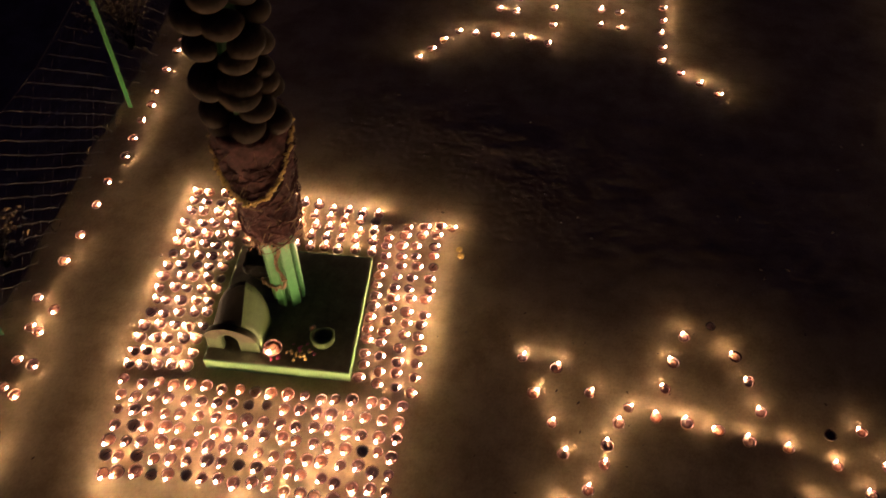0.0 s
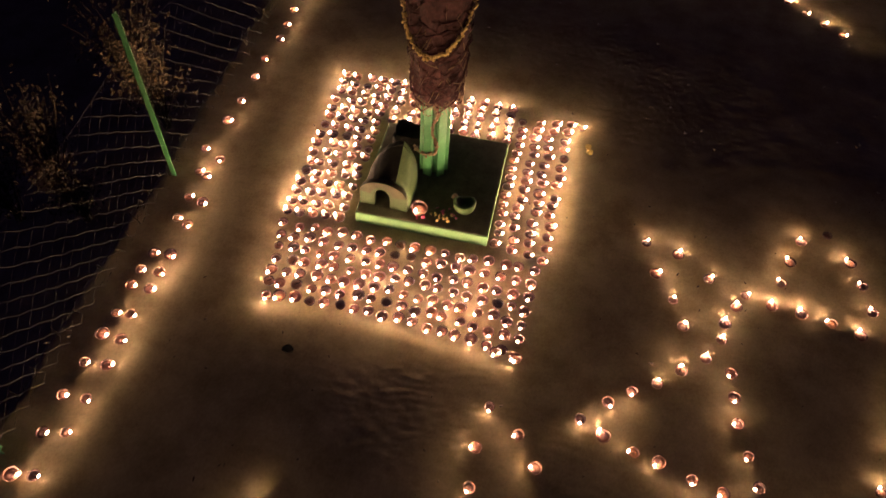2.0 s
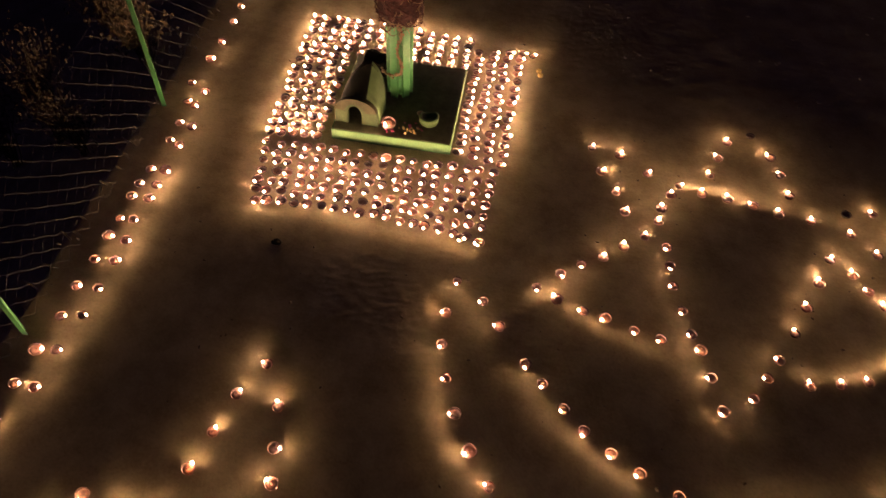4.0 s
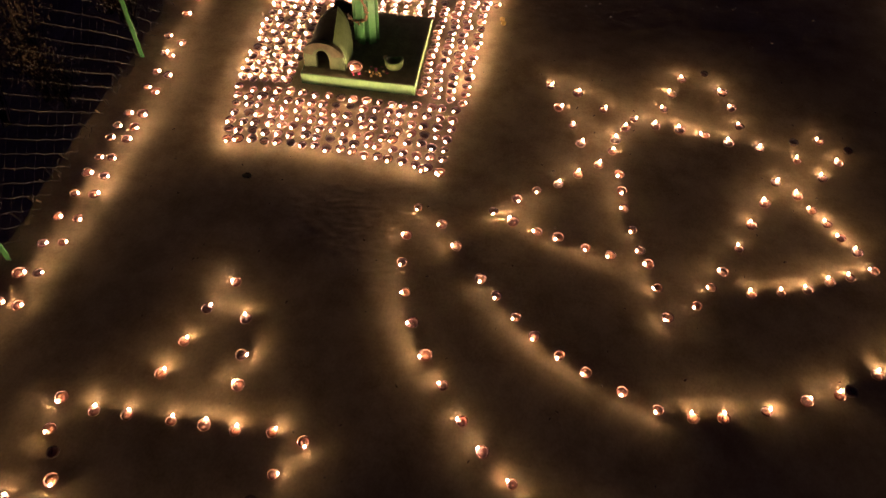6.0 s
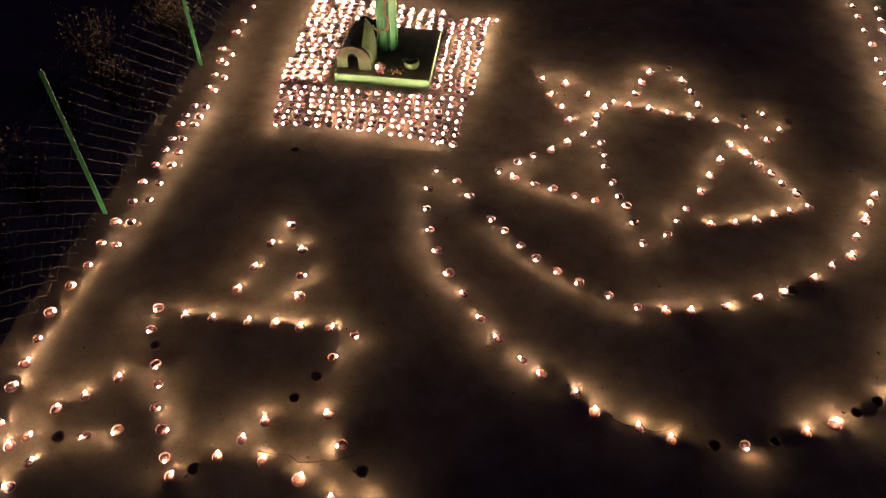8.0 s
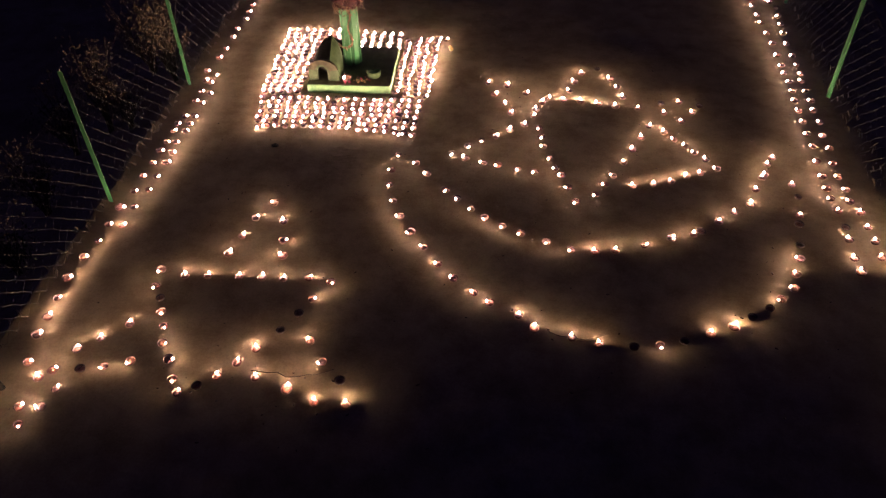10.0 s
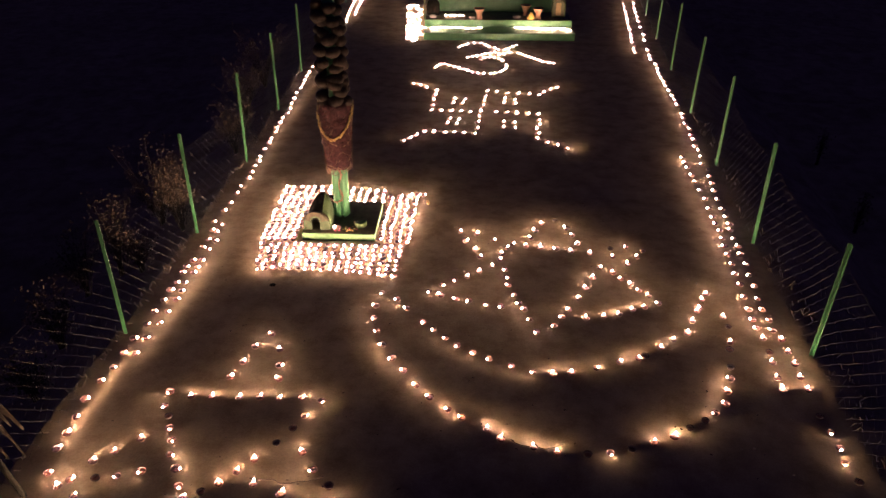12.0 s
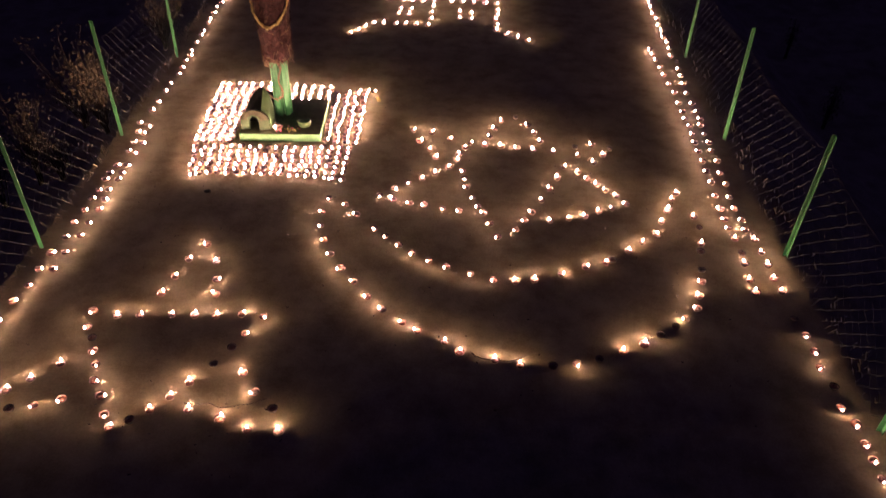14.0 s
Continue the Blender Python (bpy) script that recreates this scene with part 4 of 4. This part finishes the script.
tube(bm, [(0.0, 0.0, 0.05), (0.14, -0.04, -0.1), (0.3, -0.1, -0.42)], 0.012, 6, 0.5)
part("stalk", bm, OLD_LEAF, leaf, "brown leaf stalk")


# ---- green stepped platform ----
STEPS = pose(-0.10, 11.735, 0, 0, 0, 7.0)
stage = thing("stepped_platform", STEPS, "green painted concrete platform with two steps and a back wall", "platform")
bm = bmesh.new()
box(bm, -1.75, 1.75, 0.0, 0.62, -0.02, 0.165, 0.008)
part("lower_step", bm, STAGE_GREEN, stage)
bm = bmesh.new()
box(bm, -1.75, 1.75, 0.623, 1.5, -0.02, 0.32, 0.008)
part("upper_step", bm, STAGE_GREEN, stage)
bm = bmesh.new()
box(bm, -1.45, 1.35, 1.503, 1.62, -0.02, 0.86, 0.01)
part("back_wall", bm, STAGE_GREEN, stage)
bm = bmesh.new()
box(bm, -1.74, 1.74, 0.64, 1.49, 0.318, 0.325, 0.002)
part("deck", bm, SLAB_TOP, stage, "dull olive deck")
bm = bmesh.new()
box(bm, -1.76, -1.73, 0.66, 0.70, 0.3, 1.5, 0.004)
part("corner_post", bm, PALE_GREEN, stage)


def at_stage(x, y, z, turn=0.0):
    return STEPS @ pose(x, y, z, 0, 0, turn)


STAGE = "platform_oil_lamps"


def stage_lamps(x0, x1, count, y0, y1, z, angle):
    for i in range(count):
        x = x0 + (x1 - x0) * i / (count - 1) + rng.uniform(-0.03, 0.03)
        p = STEPS @ Vector((x, rng.uniform(y0, y1), z))
        put_lamp(p.x, p.y, angle + rng.uniform(-40, 40), "", p.z, heap=STAGE)


stage_lamps(-1.68, -0.42, 19, 0.3, 0.5, 0.165, -60)
stage_lamps(0.45, 1.32, 22, 0.3, 0.52, 0.165, -120)
stage_lamps(1.45, 1.7, 5, 0.25, 0.5, 0.165, -100)
stage_lamps(-1.25, -0.8, 7, 0.9, 1.05, 0.325, -80)
for _ in range(125):
    u, v = rng.random(), rng.random()
    put_lamp(-2.22 + 0.36 * u - 0.66 * v, 11.3 + 0.1 * u + 3.8 * v, -60 + rng.uniform(-60, 60), "", heap=STAGE)


def clay_vase(x, y, turn):
    vase = thing("clay_vase", at_stage(x, y, 0.325, turn), "terracotta vase with a flaring mouth on the platform", "vase", "vases on the platform")
    bm = bmesh.new()
    lathe(bm, [(0.07, 0), (0.078, 0.02), (0.062, 0.07), (0.06, 0.11), (0.08, 0.17), (0.125, 0.24), (0.135, 0.25), (0.12, 0.245), (0.07, 0.17), (0.03, 0.12)], 24)
    body = part("body", bm, POT_CLAY, vase)
    bm = bmesh.new()
    lathe(bm, [(0.105, 0.222), (0.112, 0.232), (0.02, 0.236)], 20)
    part("soil", bm, SOOT, body, "dark filling")


clay_vase(-0.45, 0.72, 0)
clay_vase(0.68, 1.12, 30)
clay_vase(0.95, 0.78, 60)

bm = bmesh.new()
lathe(bm, [(0.09, 0), (0.1, 0.02), (0.07, 0.07), (0.03, 0.13), (0.01, 0.16)], 14)
rough_up(bm, 0.02, 14.0)
ob = obj("cloth_bundle", bm, YELLOW)
ob.matrix_basis = at_stage(0.78, 0.74, 0.325)
tagged(ob, "small yellow cloth bundle on the platform", "bundle")
for x, y, s, mat in ((-0.62, 0.74, 0.06, PALE), (0.45, 0.8, 0.08, STONE), (-1.55, 0.78, 0.07, PALE)):
    bm = bmesh.new()
    bmesh.ops.create_icosphere(bm, subdivisions=2, radius=s)
    bmesh.ops.transform(bm, matrix=Matrix.Diagonal((1.3, 0.9, 0.6, 1)), verts=bm.verts[:])
    rough_up(bm, s * 0.25, 9.0, x)
    ob = obj("offering_stone", bm, mat)
    ob.matrix_basis = at_stage(x, y, 0.325 + s * 0.45)
    tagged(ob, "small rounded stone on the platform", "stone")

frame_stand = thing("framed_picture", at_stage(1.45, 0.95, 0.325), "small gabled green frame with a gilt picture", "picture")
outline = [(-0.15, 0), (0.15, 0), (0.15, 0.34), (0, 0.46), (-0.15, 0.34)]
for a, b in zip(outline, outline[1:] + outline[:1]):
    bm = bmesh.new()
    tube(bm, [(a[0], 0, a[1] + 0.014), (b[0], 0, b[1] + 0.014)], 0.014, 6)
    part("frame_bar", bm, PALE_GREEN, frame_stand)
bm = bmesh.new()
extrude_outline(bm, [(x * 0.9, z * 0.9 + 0.02) for x, z in outline], 0.02)
picture = part("picture", bm, SLAB_TOP, frame_stand, smooth=False)
bm = bmesh.new()
box(bm, -0.06, 0.06, -0.006, -0.001, 0.05, 0.34, 0.002)
part("gilt_panel", bm, BRASS_FRAME, picture)

niche = thing("arched_stone", at_stage(-1.56, 1.05, 0.325), "rounded dark stone with a lamp before it", "stone")
bm = bmesh.new()
extrude_outline(bm, [(-0.16, 0), (0.16, 0)] + [(0.16 * math.cos(t), 0.22 + 0.16 * math.sin(t)) for t in np.linspace(0, math.pi, 13)], 0.12)
bmesh.ops.bevel(bm, geom=bm.edges[:], offset=0.012, segments=2, affect="EDGES")
part("body", bm, NEAR_BLACK, niche)
p = STEPS @ Vector((-1.52, 0.9, 0.325))
put_lamp(p.x, p.y, -90, "", p.z, heap=FAR)
join_heap("packed_oil_lamps", "lit terracotta oil lamps packed close round the green slab", FLAME)
join_heap(STAGE, "lit terracotta oil lamps on and beside the green platform", BOOSTED_FLAME)
join_heap(FAR, "lit terracotta oil lamps in far outlines and rows", FAR_FLAME)

# ---- loose litter on the earth ----
bm = bmesh.new()
bmesh.ops.create_icosphere(bm, subdivisions=2, radius=0.03)
bmesh.ops.transform(bm, matrix=Matrix.Diagonal((1.2, 0.8, 0.45, 1)), verts=bm.verts[:])
rough_up(bm, 0.008, 40.0)
ob = obj("clod", bm, NEAR_BLACK)
ob.matrix_basis = pose(-1.767, 1.017, 0.01)
tagged(ob, "dark clod lying on bare earth", "clod")
bm = bmesh.new()
for _ in range(110):
    x, y = rng.uniform(-2.6, 3.3), rng.uniform(-2.6, 5.0)
    s = rng.uniform(0.003, 0.009)
    bmesh.ops.create_icosphere(bm, subdivisions=1, radius=s, matrix=pose(x, y, ground_height(x, y) + s * 0.3, 0, 0, rng.uniform(0, 360)) @ Matrix.Diagonal((1.3, 0.8, 0.6, 1)))
tagged(obj("pebbles", bm, PEBBLE), "scattered small pebbles on bare earth", "pebbles", kind="stuff")
for x, y in ((-0.42, 3.25), (-0.4, 3.2)):
    bm = bmesh.new()
    bmesh.ops.create_icosphere(bm, subdivisions=2, radius=0.022)
    rough_up(bm, 0.008, 70.0, x)
    ob = obj("marigold_flower", bm, MARIGOLD)
    ob.matrix_basis = pose(x, y, 0.012)
    tagged(ob, "fallen orange marigold flower on bare earth", "flower")

# a thin crack in the earth and dark crumbs beside the lamps
CRACKS = [
    [(-1.03, -1.60), (-0.91, -1.60), (-0.84, -1.575), (-0.77, -1.61), (-0.69, -1.60), (-0.64, -1.575), (-0.58, -1.56), (-0.52, -1.52), (-0.47, -1.50)],
    [(0.93, -0.90), (0.97, -0.93), (1.03, -0.95), (1.15, -0.95), (1.22, -0.965), (1.28, -0.94), (1.38, -0.88)],
]
for line in CRACKS:
    bm = bmesh.new()
    tube(bm, [(x + rng.uniform(-0.006, 0.006), y + rng.uniform(-0.006, 0.006), ground_height(x, y) + 0.0005) for x, y in line], 0.0035, 5, 0.5)
    tagged(obj("crack", bm, SOOT), "thin dark crack across bare earth", "crack", kind="structure")
bm = bmesh.new()
for _ in range(170):
    x, y = rng.uniform(-2.5, 3.2), rng.uniform(-2.4, 5.0)
    s = rng.uniform(0.004, 0.011)
    bmesh.ops.create_icosphere(bm, subdivisions=1, radius=s, matrix=pose(x, y, ground_height(x, y) + s * 0.3, 0, 0, rng.uniform(0, 360)) @ Matrix.Diagonal((1.5, 0.6, 0.45, 1)))
tagged(obj("dark_crumbs", bm, SOOT), "scattered dark crumbs and charred bits on bare earth", "crumbs", kind="stuff")
